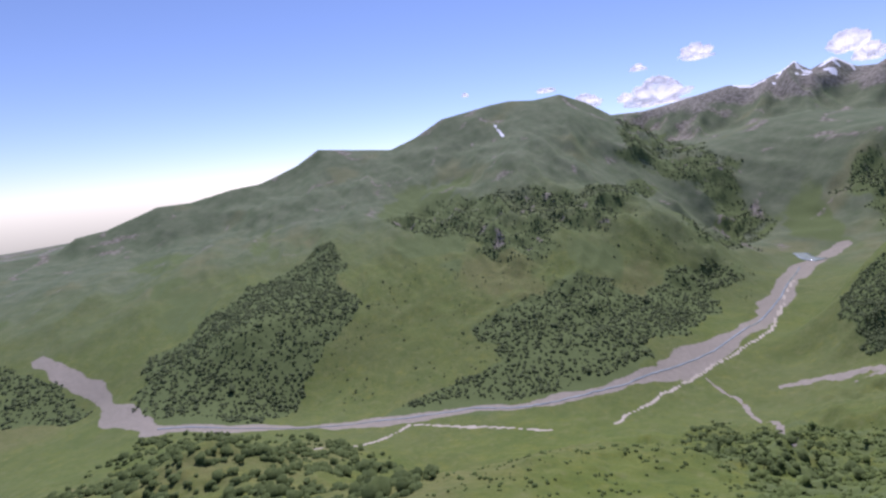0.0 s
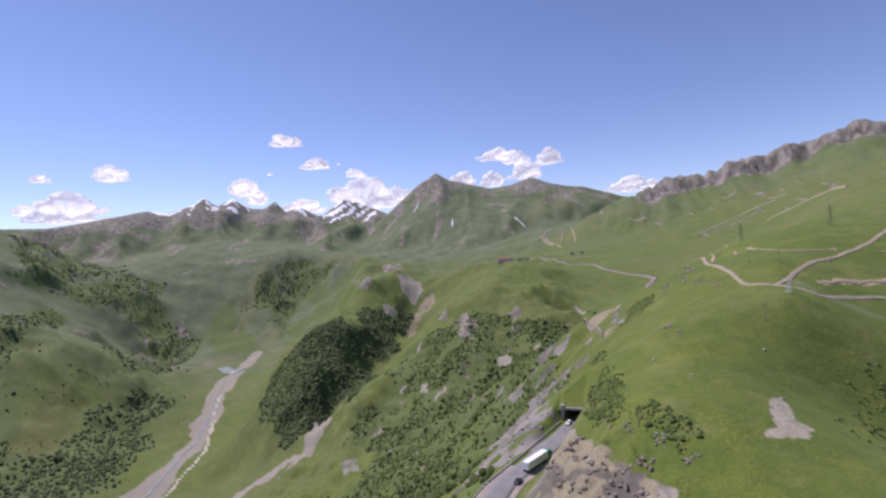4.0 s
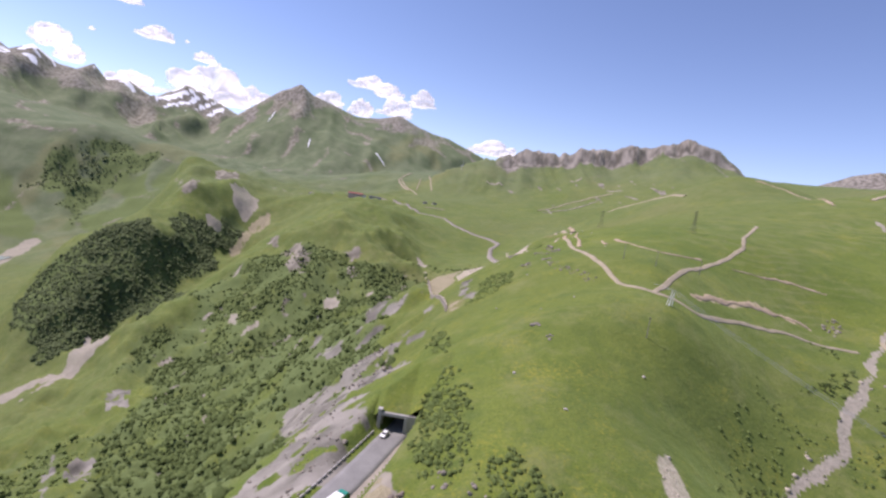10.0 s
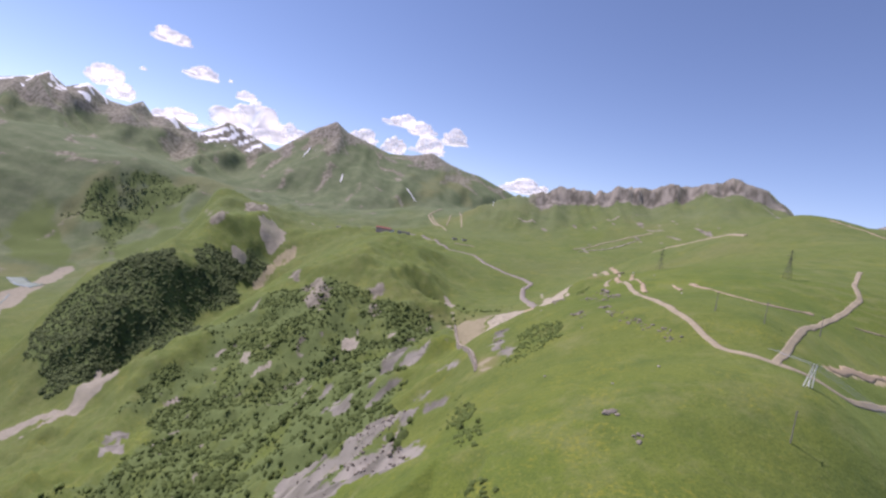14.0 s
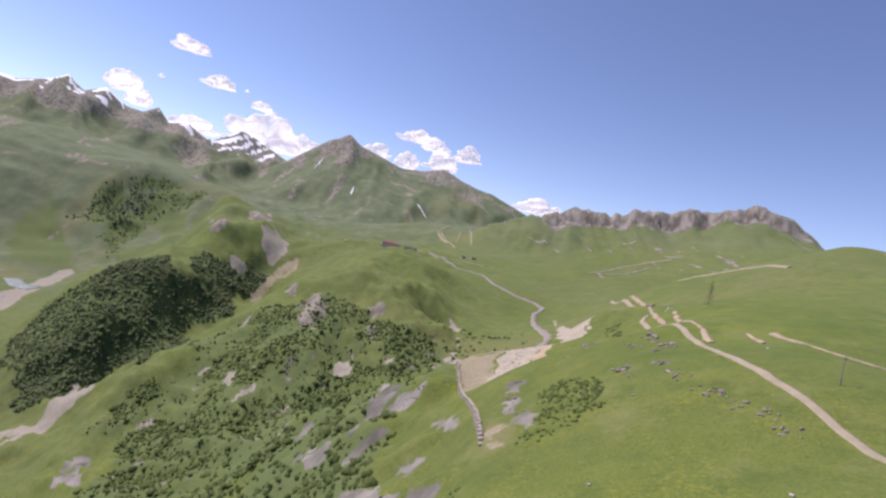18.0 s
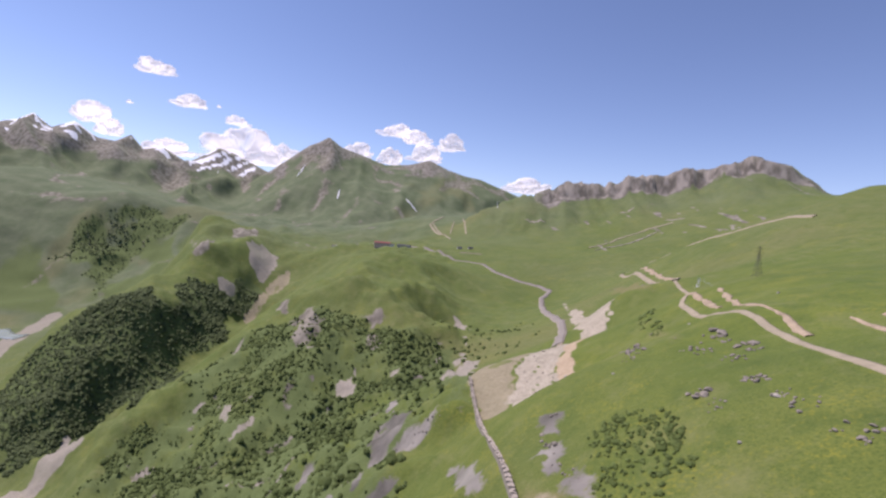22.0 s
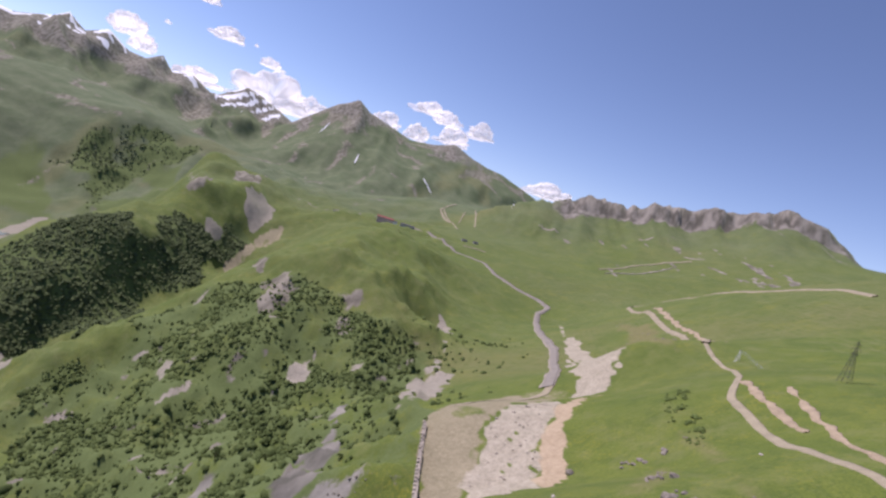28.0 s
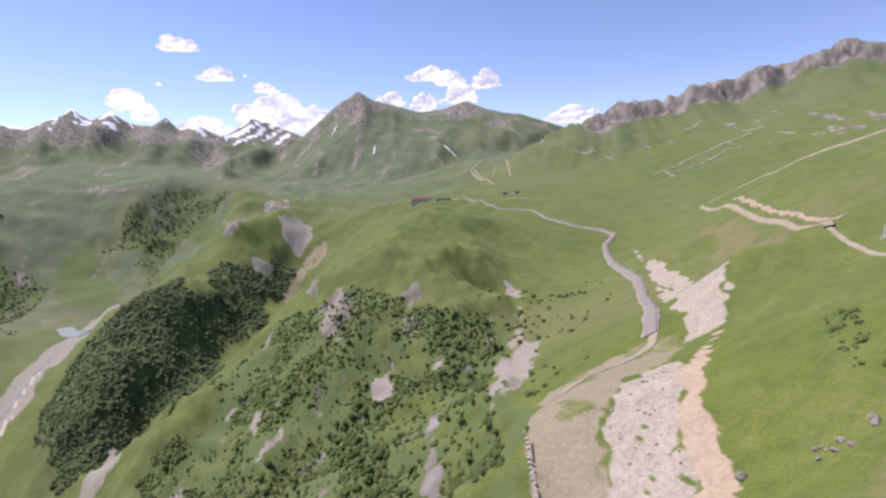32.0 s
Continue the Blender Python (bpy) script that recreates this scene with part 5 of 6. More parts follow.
def semi_truck(m):
    t = tagged(new("semi_truck"), "long white box trailer behind a green lorry cab", "truck")
    t.matrix_world = m
    body = part("trailer_box", block((-1.27, -8.2, 1.2), (1.27, 5.3, 4.0), 0.06), TARP, t, "long white tarpaulin trailer box")
    for y in np.arange(-7.6, 5.2, 1.6):
        for s in (-1, 1):
            part("rib", block((s * 1.25, y, 1.25), (s * 1.30, y + 0.07, 3.95)), WHITE_PAINT, body)
    part("top_rail", block((-1.3, -8.25, 3.92), (1.3, 5.35, 4.02), 0.03), WHITE_PAINT, t)
    part("rear_door", block((-1.2, -8.26, 1.3), (-0.02, -8.2, 3.85), 0.01), TARP, t)
    part("rear_door", block((0.02, -8.26, 1.3), (1.2, -8.2, 3.85), 0.01), TARP, t)
    part("chassis", block((-0.5, -8.0, 0.85), (0.5, 7.6, 1.2), 0.03), DARK_STEEL, t)
    for s in (-1, 1):
        part("side_guard", block((s * 1.16, -3.2, 0.55), (s * 1.22, 1.6, 1.05), 0.02), DARK_STEEL, t)
        part("landing_leg", block((s * 0.75 - 0.08, 2.2, 0.1), (s * 0.75 + 0.08, 2.45, 1.2)), DARK_STEEL, t)
        part("tail_lamp", block((s * 0.95 - 0.2, -8.3, 0.9), (s * 0.95 + 0.2, -8.24, 1.1)), RED_GLASS, t)
        part("mud_flap", block((s * 0.95 - 0.28, -7.95, 0.3), (s * 0.95 + 0.28, -7.9, 1.0)), RUBBER, t)
        part("mirror", block((s * 1.38 - 0.1, 7.75, 2.2), (s * 1.38 + 0.1, 7.9, 2.9), 0.03), DARK_STEEL, t)
        part("headlamp", block((s * 0.9 - 0.22, 8.22, 0.8), (s * 0.9 + 0.22, 8.3, 1.05), 0.02), LAMP_GLASS, t)
        part("side_window", block((s * 1.24, 7.0, 2.15), (s * 1.27, 7.85, 2.85), 0.01), GLASS, t)
    cab = prism([(5.75, 0.75), (8.15, 0.75), (8.25, 1.7), (8.0, 2.95), (7.3, 3.75), (5.75, 3.85)], 1.25, 0.08)
    part("cab", cab, GREEN_PAINT, t, "green lorry cab with a roof deflector")
    part("windscreen", prism([(8.235, 1.85), (8.27, 1.85), (8.05, 2.9), (8.01, 2.9)], 1.08), GLASS, t)
    part("bumper", block((-1.24, 8.0, 0.45), (1.24, 8.35, 0.78), 0.05), WHITE_PAINT, t)
    part("fuel_tank", bar((1.0, 4.3, 0.7), (1.0, 5.6, 0.7), 0.32, sides=14), STEEL, t)
    for y in (-6.9, -5.55, -4.2):
        for x in (-1.0, 1.0):
            wheel(t, x, y, 0.5, 0.42, STEEL)
    for x in (-0.98, 0.98):
        wheel(t, x, 3.7, 0.5, 0.56, STEEL)
        wheel(t, x, 7.15, 0.5, 0.34, STEEL)
    return t


def car(m, mat, label):
    c = tagged(new("car"), label, "car")
    c.matrix_world = m
    part("body", prism([(-2.1, 0.35), (2.1, 0.35), (2.15, 0.72), (1.15, 0.92), (-1.9, 0.98), (-2.15, 0.8)], 0.87, 0.07), mat, c)
    part("cabin", prism([(1.0, 0.9), (0.35, 1.42), (-1.25, 1.44), (-1.85, 0.95)], 0.80, 0.05, lambda y, z: 0.84 if z > 1.2 else 1.0), mat, c)
    part("windscreen", prism([(0.99, 0.98), (0.45, 1.385), (0.41, 1.38), (0.95, 0.96)], 0.68), GLASS, c)
    part("rear_window", prism([(-1.80, 1.03), (-1.36, 1.40), (-1.32, 1.38), (-1.76, 1.0)], 0.66), GLASS, c)
    for s in (-1, 1):
        for y0, y1 in ((-1.3, -0.5), (-0.4, 0.45)):
            part("side_window", block((s * 0.70, y0, 1.03), (s * 0.775, y1, 1.34), 0.01), GLASS, c)
        part("headlight", block((s * 0.66 - 0.17, 2.06, 0.6), (s * 0.66 + 0.17, 2.14, 0.74), 0.02), LAMP_GLASS, c)
        part("tail_light", block((s * 0.68 - 0.14, -2.16, 0.68), (s * 0.68 + 0.14, -2.08, 0.84), 0.02), RED_GLASS, c)
        part("mirror", block((s * 0.92 - 0.07, 0.62, 0.98), (s * 0.92 + 0.07, 0.74, 1.1), 0.02), mat, c)
        for y in (-1.3, 1.32):
            wheel(c, s * 0.78, y, 0.32, 0.2, STEEL)
    part("bumper", block((-0.85, 2.05, 0.3), (0.85, 2.2, 0.5), 0.04), DARK_STEEL, c)
    return c


def heading(x, y, z, dx, dy):
    return pose(x, y, z, 0, 0, math.degrees(math.atan2(-dx, dy)))


semi_truck(heading(-18.0, 263.2, -106.85, 6.0, 10.5))
car(heading(-24.2, 248.8, -106.85, 2.0, 6.0), DARK_PAINT, "black saloon car following the lorry on asphalt")
pale_car = car(heading(-6.3, 306.5, -106.85, -4.0, -10.0), WHITE_PAINT, "white car leaving the gallery portal on asphalt")
for x, y, a in ((-303, 1600, 40), (-70, 1556, 20), (-312, 1606, 60)):
    o = copy_thing(pale_car, pose(x, y, level(x, y) + 0.95, 0, 0, a))
    tagged(o, "white vehicle parked far off beside the highway")

# ---- pylons, poles and wires ----
def lattice_pylon():
    p = tagged(new("lattice_pylon"), "dark steel lattice power pylon on the grassy ridge", "pylon", "lattice pylons on the ridge")
    tall, foot, top = 25.0, 2.6, 0.5
    half = lambda z: foot + (top - foot) * min(1, z / 19)
    for sx in (-1, 1):
        for sy in (-1, 1):
            bm = bmesh.new()
            beam(bm, (sx * foot, sy * foot, -0.6), (sx * top, sy * top, 19), 0.12, 0.10, 4)
            beam(bm, (sx * top, sy * top, 19), (sx * top * 0.5, sy * top * 0.5, tall), 0.10, 0.08, 4)
            part("leg", bm, DARK_STEEL, p)
    zs = [0.4, 4.2, 7.6, 10.6, 13.2, 15.4, 17.3, 19]
    for z0, z1 in zip(zs, zs[1:]):
        bm = bmesh.new()
        a, b = half(z0), half(z1)
        for k in range(4):
            c, s = [(1, 1), (-1, 1), (-1, -1), (1, -1)][k], [(-1, 1), (-1, -1), (1, -1), (1, 1)][k]
            beam(bm, (c[0] * a, c[1] * a, z0), (s[0] * b, s[1] * b, z1), 0.045, sides=3)
            beam(bm, (s[0] * a, s[1] * a, z0), (c[0] * b, c[1] * b, z1), 0.045, sides=3)
            beam(bm, (c[0] * b, c[1] * b, z1), (s[0] * b, s[1] * b, z1), 0.04, sides=3)
        part("brace", bm, DARK_STEEL, p)
    for z, w in ((17.5, 3.6), (20.3, 4.6), (23.1, 3.2)):
        bm = bmesh.new()
        for s in (-1, 1):
            beam(bm, (0, s * 0.4, z), (w, 0, z + 0.1), 0.09, sides=3)
            beam(bm, (0, s * 0.4, z), (-w, 0, z + 0.1), 0.09, sides=3)
        beam(bm, (-w, 0, z + 0.1), (0, 0, z + 1.1), 0.07, sides=3)
        beam(bm, (w, 0, z + 0.1), (0, 0, z + 1.1), 0.07, sides=3)
        arm = part("cross_arm", bm, DARK_STEEL, p)
        for s in (-1, 1):
            part("insulator", bar((s * w, 0, z - 1.3), (s * w, 0, z + 0.05), 0.1, sides=6), GLASS, arm)
    return p


def frame_pylon():
    p = tagged(new("pole_frame"), "white concrete pole frame with slanted braces on grass", "power pole", "pole frames of the hill line")
    for x in (-0.7, 0.7):
        part("post", bar((x, 0, -0.6), (x, 0, 8.0), 0.17, 0.13, 8), WHITE_PAINT, p)
        part("stay", bar((x - 2.0, 0.5, -0.8), (x - 0.1, 0, 7.0), 0.14, 0.11, 8), WHITE_PAINT, p)
    part("cross_arm", block((-1.6, -0.1, 7.4), (1.6, 0.1, 7.6)), CONCRETE, p)
    for x in (-1.4, 0, 1.4):
        part("insulator", bar((x, 0, 7.6), (x, 0, 8.0), 0.08, 0.05), GLASS, p)
    return p


def single_pole():
    p = tagged(new("power_pole"), "thin weathered power pole with a cross arm on grass", "power pole", "single poles of the hill line")
    part("post", bar((0, 0, -0.6), (0, 0, 7.6), 0.13, 0.09, 8), WOOD_POLE, p)
    part("footing", bar((0.24, 0, -0.6), (0.2, 0, 2.2), 0.13, 0.11, 6), CONCRETE, p)
    part("cross_arm", block((-0.9, -0.06, 6.9), (0.9, 0.06, 7.05)), WOOD_POLE, p)
    for x in (-0.8, 0.8):
        part("insulator", bar((x, 0, 7.05), (x, 0, 7.3), 0.05), GLASS, p)
    return p


def plant_all(build, spots, size=1.0):
    first = build()
    for k, (x, y, turn) in enumerate(spots):
        m = pose(x, y, level(x, y), 0, 0, turn)
        other = first if k == 0 else copy_thing(first, m)
        other.matrix_world = m @ Matrix.Scale(size, 4)


plant_all(lattice_pylon, [(148, 560, 25), (176, 470, 25)], 0.62)
plant_all(frame_pylon, [(98, 338, 10), (165, 650, 20)], 0.78)
plant_all(single_pole, [(99, 392, 20), (110, 380, 30), (140, 393, 20), (80, 317, 40)])


def wire(a, b, sag, name="power_line"):
    bm = bmesh.new()
    pts = [Vector(a).lerp(Vector(b), f / 14) - Vector((0, 0, 4 * sag * f / 14 * (1 - f / 14))) for f in range(15)]
    for p, q in zip(pts, pts[1:]):
        beam(bm, p, q, 0.035, sides=3)
    me = bpy.data.meshes.new(name)
    bm.to_mesh(me)
    bm.free()
    me.materials.append(STEEL)
    return tagged(new(name, me), "thin sagging power line wire between the poles", "wire", "wires of the hill line")


za, zb, zc = level(98, 338) + 6.2, level(165, 650) + 6.2, level(172, 285) + 9
for off in (-1.4, 0, 1.4):
    wire((98 + off, 338, za), (172 + off, 270, zc), 3.0)
    wire((98 + off, 338, za), (165 + off, 650, zb), 6.0)

# ---- far buildings ----
def lodge(m):
    h = tagged(new("hotel"), "long pink two-storey hotel with a red metal roof", "building")
    h.matrix_world = m
    part("wall", block((-20, -6, -9), (20, 6, 7)), PINK_WALL, h)
    part("roof", prism([(-7, 6.9), (0, 10.2), (7, 6.9), (7, 7.15), (0, 10.5), (-7, 7.15)], 21), RED_ROOF, h)
    part("annex_wall", block((20, -4, -9), (31, 5, 4.5)), WHITE_PAINT, h)
    part("annex_roof", prism([(-5, 4.4), (0.5, 6.6), (6, 4.4), (6, 4.6), (0.5, 6.85), (-5, 4.6)], 6), DARK_ROOF, h).matrix_local = Matrix.Translation((25.5, 0, 0))
    for z in (1.0, 4.2):
        for x in np.arange(-17.5, 18, 3.5):
            w = part("window", block((x - 0.75, -6.12, z), (x + 0.75, -5.95, z + 1.6)), WHITE_PAINT, h)
            part("pane", block((x - 0.62, -6.16, z + 0.12), (x + 0.62, -6.1, z + 1.48)), GLASS, w)
    part("door", block((-0.8, -6.15, -0.4), (0.8, -6.0, 0.95)), DARK_ROOF, h)
    return h


def shed(m, lx, ly, lz, roof, label):
    s = tagged(new("shed"), label, "building")
    s.matrix_world = m
    part("wall", block((-lx / 2, -ly / 2, -5), (lx / 2, ly / 2, lz)), CONCRETE, s)
    part("roof", prism([(-ly / 2 - 0.4, lz - 0.1), (0, lz + ly * 0.22), (ly / 2 + 0.4, lz - 0.1), (ly / 2 + 0.4, lz + 0.1), (0, lz + ly * 0.22 + 0.2), (-ly / 2 - 0.4, lz + 0.1)], lx / 2 + 0.4), roof, s)
    part("door", block((-1, -ly / 2 - 0.08, 0), (1, -ly / 2 + 0.05, 2.1)), DARK_ROOF, s)
    return s


lodge(pose(-185, 1605, level(-185, 1605) + 5.0, 0, 0, 8))
shed(pose(-128, 1610, level(-128, 1610) + 2.5, 0, 0, -8), 34, 8, 4, DARK_ROOF, "long low farm shed with a dark roof")
for x, y in ((17, 1608), (45, 1607), (-318, 1640)):
    shed(pose(x, y, level(x, y) + 0.4, 0, 0, 15), 12, 7, 3.2, DARK_ROOF, "small roadside shed with a dark roof")

# ---- rocks ----
def rock_mesh(rng, mat, levels=2):
    bm = bmesh.new()
    bmesh.ops.create_icosphere(bm, subdivisions=levels, radius=1)
    cuts = [Vector(rng.normal(0, 1, 3)).normalized() for _ in range(7)]
    for p in bm.verts:
        for c in cuts:
            over = p.co.dot(c) - 0.62
            if over > 0:
                p.co -= c * over * 0.9
        p.co *= 1 + rng.uniform(-0.05, 0.05)
    me = bpy.data.meshes.new("rock")
    bm.to_mesh(me)
    bm.free()
    me.materials.append(mat)
    return me


rng = np.random.default_rng(21)
BROWN_ROCK = plain("brown_rock", (0.225, 0.188, 0.150), 0.95, grain=0.5, vary=0.5)
BROWN_ROCKS = [rock_mesh(rng, BROWN_ROCK) for _ in range(5)]
GREY_ROCKS, PALE_ROCKS = [rock_mesh(rng, ROCK) for _ in range(6)], [rock_mesh(rng, PALE_ROCK) for _ in range(5)]


def outcrop(x, y, spread, count, size, shapes, label):
    o = tagged(new("rock_outcrop"), label, "rocks", "rock outcrops on the slopes")
    o.matrix_world = Matrix.Translation((x, y, level(x, y)))
    for k in range(count):
        a, d = rng.uniform(0, 6.28), spread * math.sqrt(rng.uniform(0, 1))
        px, py = x + d * math.cos(a), y + d * math.sin(a)
        s = size * rng.uniform(0.45, 1.25)
        r = new("rock", shapes[int(rng.integers(len(shapes)))])
        r.parent = o
        r.matrix_local = Matrix.Translation((px - x, py - y, level(px, py) - level(x, y) + 0.12 * s)) @ Matrix.Rotation(rng.uniform(0, 6.28), 4, "Z") @ Matrix.Rotation(rng.uniform(-0.4, 0.4), 4, "X") @ Matrix.Diagonal((s * rng.uniform(0.9, 1.5), s * rng.uniform(0.7, 1.1), s * rng.uniform(0.55, 0.95), 1))


for x, y, spread, count, size in ((83, 471, 3.5, 8, 1.2), (83, 454, 3, 7, 1.1), (62, 483, 4, 8, 0.9), (61, 434, 3, 6, 0.9), (43, 325, 2.6, 7, 0.8), (45, 313, 2, 5, 0.6),
                                  (221, 394, 6, 14, 1.1), (211, 389, 5, 12, 1.0), (75, 445, 4, 8, 0.7), (72, 430, 3, 7, 0.7), (75, 532, 4, 8, 0.9), (66, 500, 4, 8, 0.9),
                                  (60, 538, 1, 2, 1.3), (83, 532, 1, 2, 1.2), (20, 236, 4, 9, 0.7), (14, 246, 3, 8, 0.65), (8, 254, 3, 7, 0.6), (28, 226, 3, 6, 0.6), (74, 466, 4, 8, 0.7), (203, 338, 5, 8, 0.9)):
    outcrop(x, y, spread, count, size, GREY_ROCKS, "grey rocks breaking through the grassy slope")
for x, y in ((-10, 236), (-4, 228), (4, 220), (10, 212), (-8, 250), (-2, 244), (3, 236), (9, 228), (14, 219), (-12, 243), (0, 232), (7, 222), (13, 206), (16, 228), (-3, 254), (2, 212)):
    outcrop(x, y, 3.0, 7, 0.95, BROWN_ROCKS, "broken brown rock ledges in the road cutting")
for x, y in STONE_LINE:
    outcrop(x, y, 3.2, 9, 0.55, GREY_ROCKS, "line of small grey stones along the grassy slope")
for x, y in ((49, 345), (36, 370), (57, 410), (73, 300), (30, 295), (64, 352), (104, 430), (52, 470), (91, 505), (44, 498), (120, 500), (67, 268), (70, 420), (40, 274)):
    o = tagged(new("boulder", PALE_ROCKS[int(rng.integers(5))]), "small pale boulder lying in the meadow grass", "boulder", "boulders in the meadow")
    s = rng.uniform(0.45, 0.8)
    o.matrix_world = Matrix.Translation((x, y, level(x, y) + 0.15 * s)) @ Matrix.Rotation(rng.uniform(0, 6), 4, "Z") @ Matrix.Diagonal((s * 1.3, s, s * 0.7, 1))
for x, y in ((-35, 226), (-36, 221), (-33.5, 219), (-37, 216.5), (-34, 213)):
    outcrop(x, y, 1.0, 3, 0.7, PALE_ROCKS, "broken pale stones tipped below the lay-by")


def stones(name, label, lines, count, lo, hi, shapes, rng, mat):
    """Very many loose stones inside outlines, as one mesh."""
    v0, f0 = ball(1)
    kinds = [(v0 * (1 + rng.uniform(-0.3, 0.25, (len(v0), 1))) * (1.2, 0.9, 0.7), f0) for _ in range(4)]
    pts = []
    size = [abs(sum(a[0] * b[1] - b[0] * a[1] for a, b in zip(q, q[1:] + q[:1]))) for q in lines]
    for line, share in zip(lines, np.array(size) / sum(size)):
        p = np.array(line, float)
        x, y = rng.uniform(p[:, 0].min(), p[:, 0].max(), int(count * share * 3) + 9), rng.uniform(p[:, 1].min(), p[:, 1].max(), int(count * share * 3) + 9)
        keep = (inside(line, x, y) > 0.3) & (rng.uniform(0, 1, len(x)) < step(fbm(x, y, 9, 3, 77), 0.35, 0.6))
        pts.append(np.stack([x[keep], y[keep]], -1)[: int(count * share)])
    xy = np.concatenate(pts)
    ob = thicket(name, label, np.c_[xy, height(xy[:, 0], xy[:, 1]) + 0.1], rng.gamma(2, 0.5, len(xy)) * (hi - lo) + lo, kinds, mat, rng)
    return tagged(ob, "", "stones")


stones("scree_stones", "loose grey stones strewn over bare shale slopes", [SHALE_B, SHALE_C, SHALE_E, SHALE_F, SHALE_G, SHALE_H, SHALE_P, SHALE_Q, GREY_CUT], 1500, 0.15, 0.5, None, rng, ROCK)
stones("cut_stones", "loose pale stones lying on the white cut bank", [WHITE_CUT, INNER_BANK, SCAR_O], 320, 0.12, 0.38, None, rng, STONE)
stones("turf_stones", "small grey stones breaking through thin dry turf", [SPOT_I, SPOT_J, SPOT_K, TERRACE_ROCK], 900, 0.10, 0.36, None, rng, ROCK)
bed = [(a + s * 3.2, b - s * 1.6) for s, row in ((1, STREAM), (-1, STREAM[::-1])) for a, b in row]
stones("stream_stones", "pale stones filling the dry stream bed", [bed], 1300, 0.15, 0.55, None, rng, STONE)

# ---- water ----
strip("river", RIVERBED[1:], 3.5, 0.8, WATER, "thin pale braided river on grey gravel", "river", 6, 0.6, 0, 1.5)
strip("pond", [(-1330, 1760), (-1265, 1705), (-1200, 1690)], 42, 1.6, WATER, "turquoise pond at the head of the gravel bed", "pond", 6, 0.45, 0, 3.0)

# ---- single trees ----
def tree(rng, tall, wide):
    t = tagged(new("tree"), "small broad green tree with a ragged crown", "tree", "scattered trees of the valley side")
    bm = bmesh.new()
    beam(bm, (0, 0, -0.6), (0.1, 0, tall * 0.55), tall * 0.035, tall * 0.018, 7)
    for k in range(4):
        a = k * 1.6 + rng.uniform(0, 0.8)
        beam(bm, (0.05, 0, tall * rng.uniform(0.25, 0.45)), (wide * 0.55 * math.cos(a), wide * 0.55 * math.sin(a), tall * rng.uniform(0.55, 0.8)), tall * 0.014, tall * 0.006, 5)
    part("trunk", bm, BARK, t)
    vs, fs, base = [], [], 0
    for k in range(9):
        a, d = rng.uniform(0, 6.28), wide * math.sqrt(rng.uniform(0, 1)) * 0.62
        s = wide * rng.uniform(0.34, 0.52)
        z = tall * (0.34 + 0.44 * rng.uniform(0, 1) * (1 - (d / wide) ** 2))
        v, f = clump(rng, 48, 0.26)
        vs.append(v * s + (d * math.cos(a), d * math.sin(a), z))
        fs.append(f + base)
        base += len(v)
    me = sheet_mesh("crown", np.concatenate(vs), np.concatenate(fs))
    me.materials.append(LEAVES)
    c = new("crown", me)
    c.parent = t
    return t


rng = np.random.default_rng(31)
FOREST_KINDS = [tree(rng, h, w) for h, w in ((6, 2.6), (7.5, 3.2), (5, 2.6), (8.5, 3.4), (4.2, 2.4))]
spots = np.concatenate([sow([KNOLL_TREES], 70, rng, 60, 0.3, 23), sow([GULLY_BUSHES], 26, rng, 30, 0.2, 29), sow([PORTAL_BUSHES], 10, rng, 9, 0.3, 5), sow([SLOPE_BUSHES], 50, rng, 60, 0.0, 5)])
for k, (x, y, z) in enumerate(spots):
    m = pose(x, y, z, 0, 0, rng.uniform(0, 360)) @ Matrix.Scale(rng.uniform(0.55, 1.1) * (0.5 if x > -40 else 1.0), 4)
    if k < 5:
        FOREST_KINDS[k].matrix_world = m
    else:
        copy_thing(FOREST_KINDS[k % 5], m).scale = m.to_scale()

# ---- clouds ----
CLOUD, cn, cl, cb = material("cloud", 1.0, 0.0)
cb.inputs["Base Color"].default_value = (0.95, 0.95, 0.95, 1)
thin, clear, blend = cn.new("ShaderNodeAttribute"), cn.new("ShaderNodeBsdfTransparent"), cn.new("ShaderNodeMixShader")
thin.attribute_name = "thin"
through_, glow = cn.new("ShaderNodeBsdfTranslucent"), cn.new("ShaderNodeMixShader")
through_.inputs["Color"].default_value = (0.97, 0.97, 0.98, 1)
glow.inputs[0].default_value = 0.5
cl.new(cb.outputs[0], glow.inputs[1])
cl.new(through_.outputs[0], glow.inputs[2])
cl.new(thin.outputs["Fac"], blend.inputs[0])
cl.new(glow.outputs[0], blend.inputs[1])
cl.new(clear.outputs[0], blend.inputs[2])
cl.new(blend.outputs[0], cn["Material Output"].inputs["Surface"])


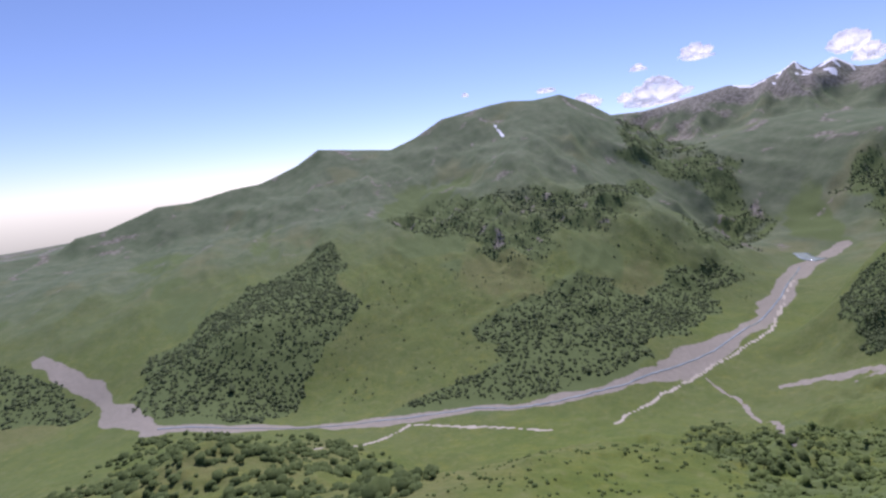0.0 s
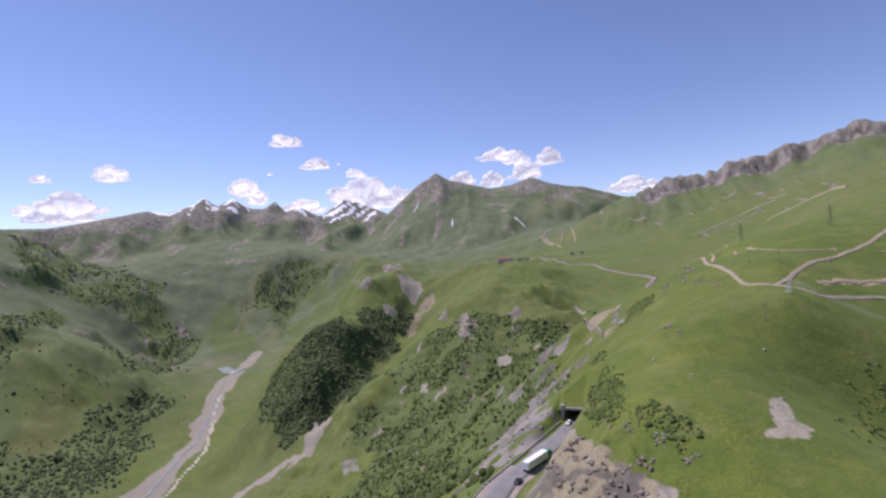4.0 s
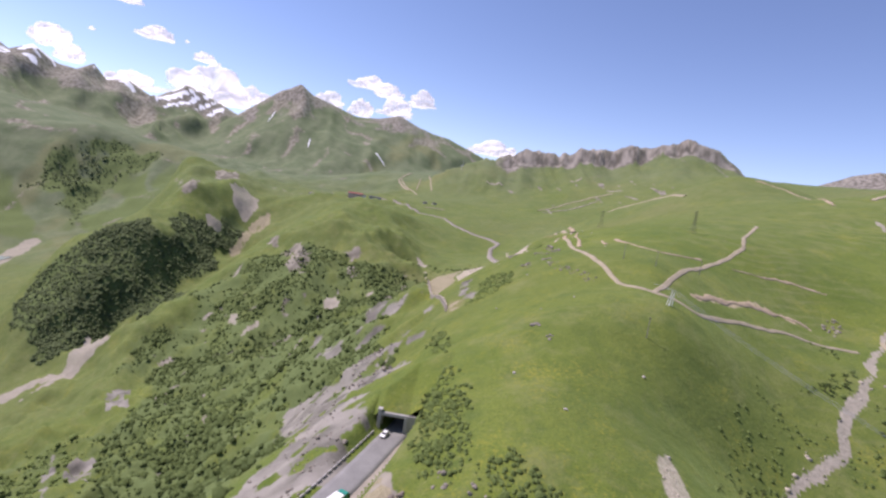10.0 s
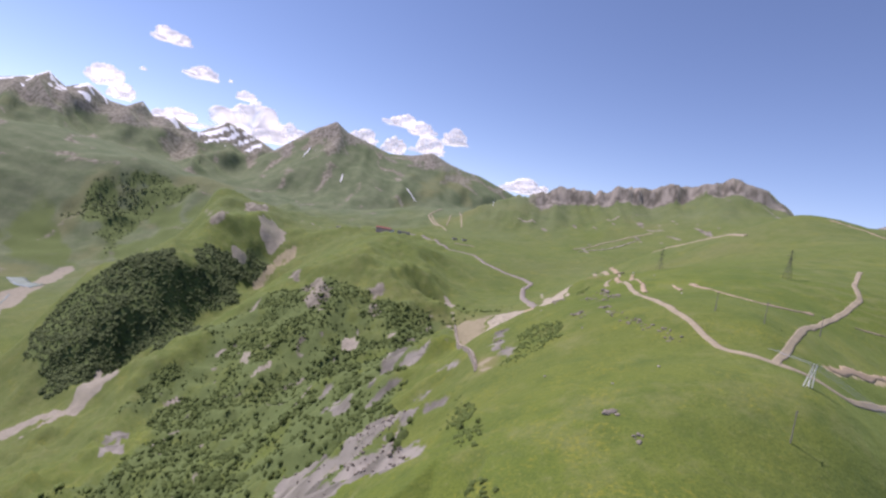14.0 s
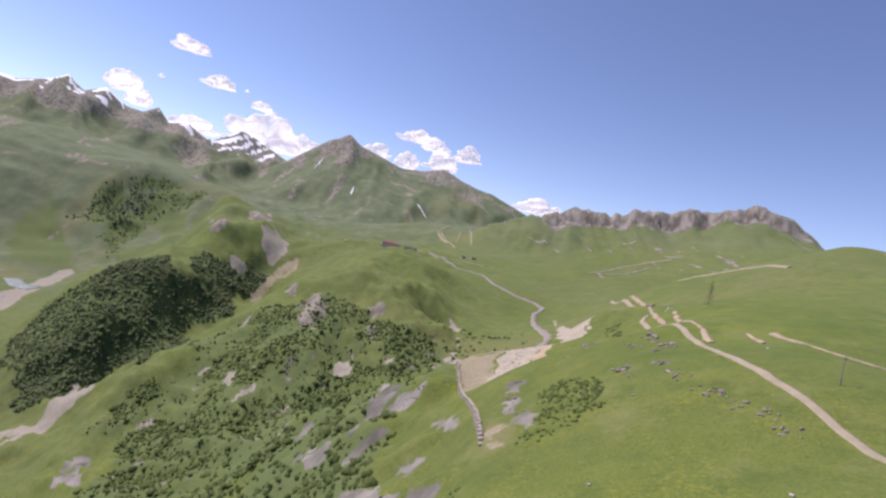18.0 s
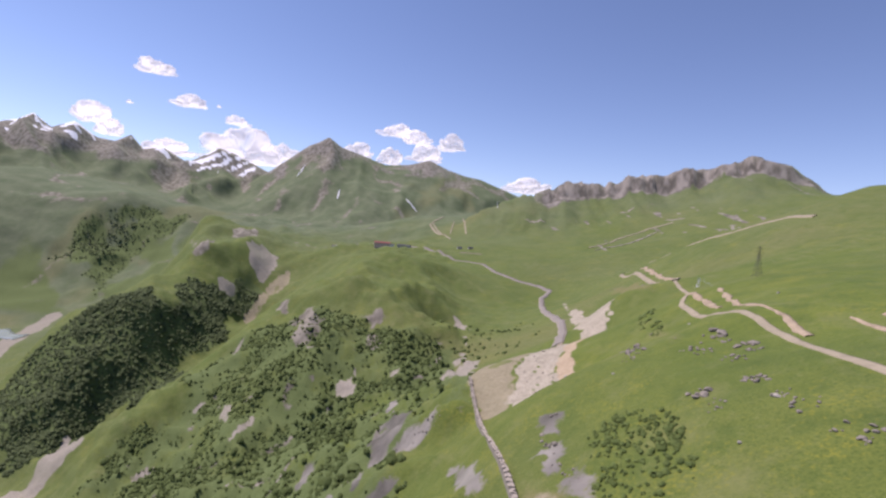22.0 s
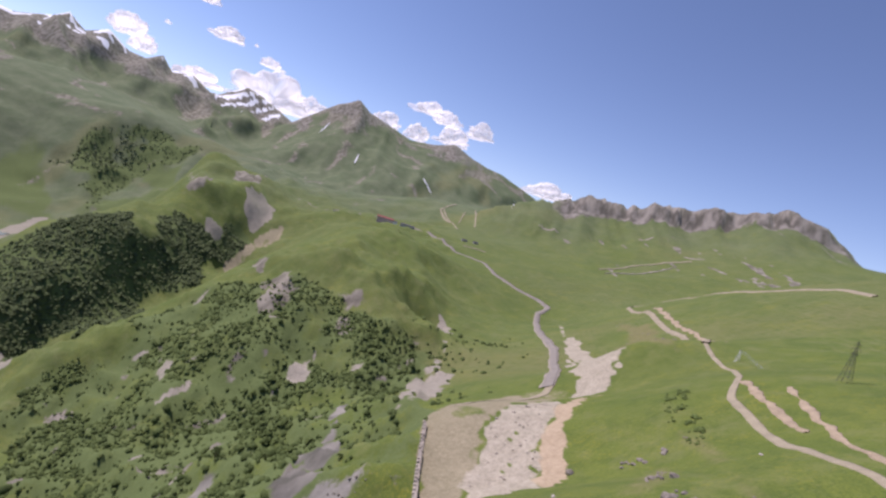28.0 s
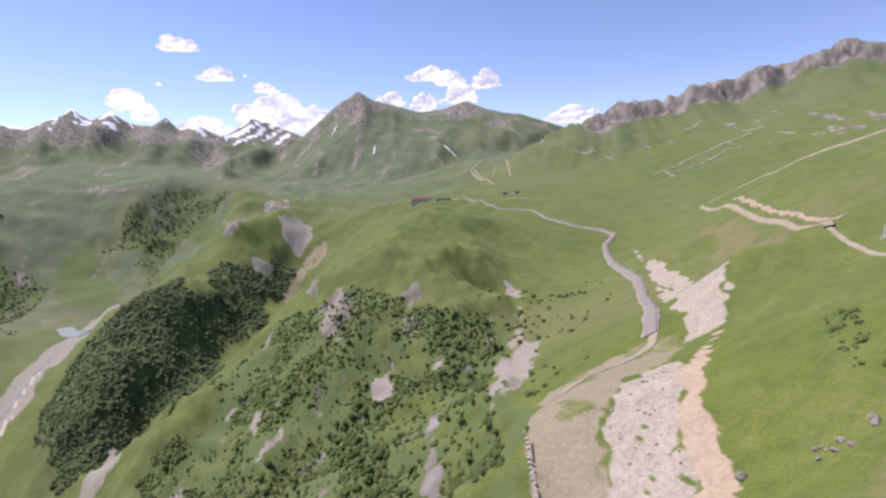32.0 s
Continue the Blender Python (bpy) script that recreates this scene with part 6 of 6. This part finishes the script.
def cloud(bearing, rise, wide, tall, rng):
    """One billowing surface far off, flat below; bearing and rise in degrees, sizes in metres."""
    far = 4700.0
    c, s = math.cos(radians(bearing)), math.sin(radians(bearing))
    at = np.array((HUB[0] - far * s, HUB[1] + far * c, far * math.tan(radians(rise))))
    v, f = BALL
    reach = np.full(len(v), 0.05)
    for k in range(34):
        u = float(np.clip(rng.normal(0, 0.42), -0.95, 0.95))
        z = rng.uniform(-0.15, 1.0) * (1 - 0.75 * u * u)
        size = rng.uniform(0.16, 0.36) * (1 - 0.45 * abs(u))
        mid = np.array((u * 0.78, rng.uniform(-0.3, 0.3), z * 0.68))
        along_ = v @ mid
        inner = along_ ** 2 - mid @ mid + size * size
        reach = np.maximum(reach, np.where(inner > 0, along_ + np.sqrt(np.clip(inner, 0, None)), 0))
    for cell, amp in ((0.16, 0.10), (0.07, 0.05)):
        reach = reach * (1 + amp * 2 * (fbm(v[:, 0] / cell + bearing * 7, v[:, 2] / cell + v[:, 1] / cell, 1.0, 2, 91) - 0.5))
    p = v * reach[:, None]
    low = p[:, 2] < 0
    p[low, 2] *= 0.30
    size = np.array((wide * 0.62, wide * 0.35, tall * 0.85))
    p = p * size - (0, 0, tall * 0.28)
    q = np.stack([at[0] + p[:, 0] * c - p[:, 1] * s, at[1] + p[:, 0] * s + p[:, 1] * c, at[2] + p[:, 2]], -1)
    me = sheet_mesh("cloud", q, f)
    layer = me.attributes.new("thin", "FLOAT", "POINT")
    wisp = fbm(v[:, 0] * 6 + bearing, v[:, 2] * 6 + v[:, 1] * 3, 1.0, 3, 93)
    layer.data.foreach_set("value", np.clip(0.10 + 0.55 * step(wisp, 0.45, 0.75) + 0.25 * step(-v[:, 2], -0.1, 0.4) + 0.4 * step(np.abs(v[:, 0]), 0.75, 1.0), 0, 0.9).astype(np.float32))
    me.materials.append(CLOUD)
    ob = tagged(new("cloud", me), "small white cumulus cloud in the blue sky", "cloud", "fair-weather clouds over the peaks")
    ob.visible_shadow = False
    return ob


BALL = ball(5)
rng = np.random.default_rng(41)
CLOUDS = [(30.41, 12.08, 288, 132), (27.45, 9.55, 265, 120), (23.16, 8.43, 197, 81), (22.52, 5.92, 632, 343), (18.24, 5.84, 327, 168), (33.73, 6.1, 198, 143),
          (28.95, 4.93, 422, 127), (10.99, 6.92, 293, 146), (7.15, 9.47, 317, 129), (5.04, 8.97, 289, 139), (7.42, 6.71, 248, 158), (4.0, 7.45, 330, 180),
          (1.27, 8.68, 301, 151), (-7.47, 4.8, 504, 151), (46.95, 8.55, 270, 135), (52.26, 7.98, 155, 62), (61.8, 7.02, 181, 60), (50.77, 5.15, 575, 240),
          (70.54, 7.48, 76, 38), (57.71, 5.24, 309, 123), (35.25, 7.06, 286, 173), (53.63, 5.19, 156, 83), (32.37, 8.6, 56, 24), (24.96, 9.54, 35, 22)]
for bearing, rise, wide, tall in CLOUDS:
    cloud(bearing, rise, wide * 1.0, tall * 1.12, rng)
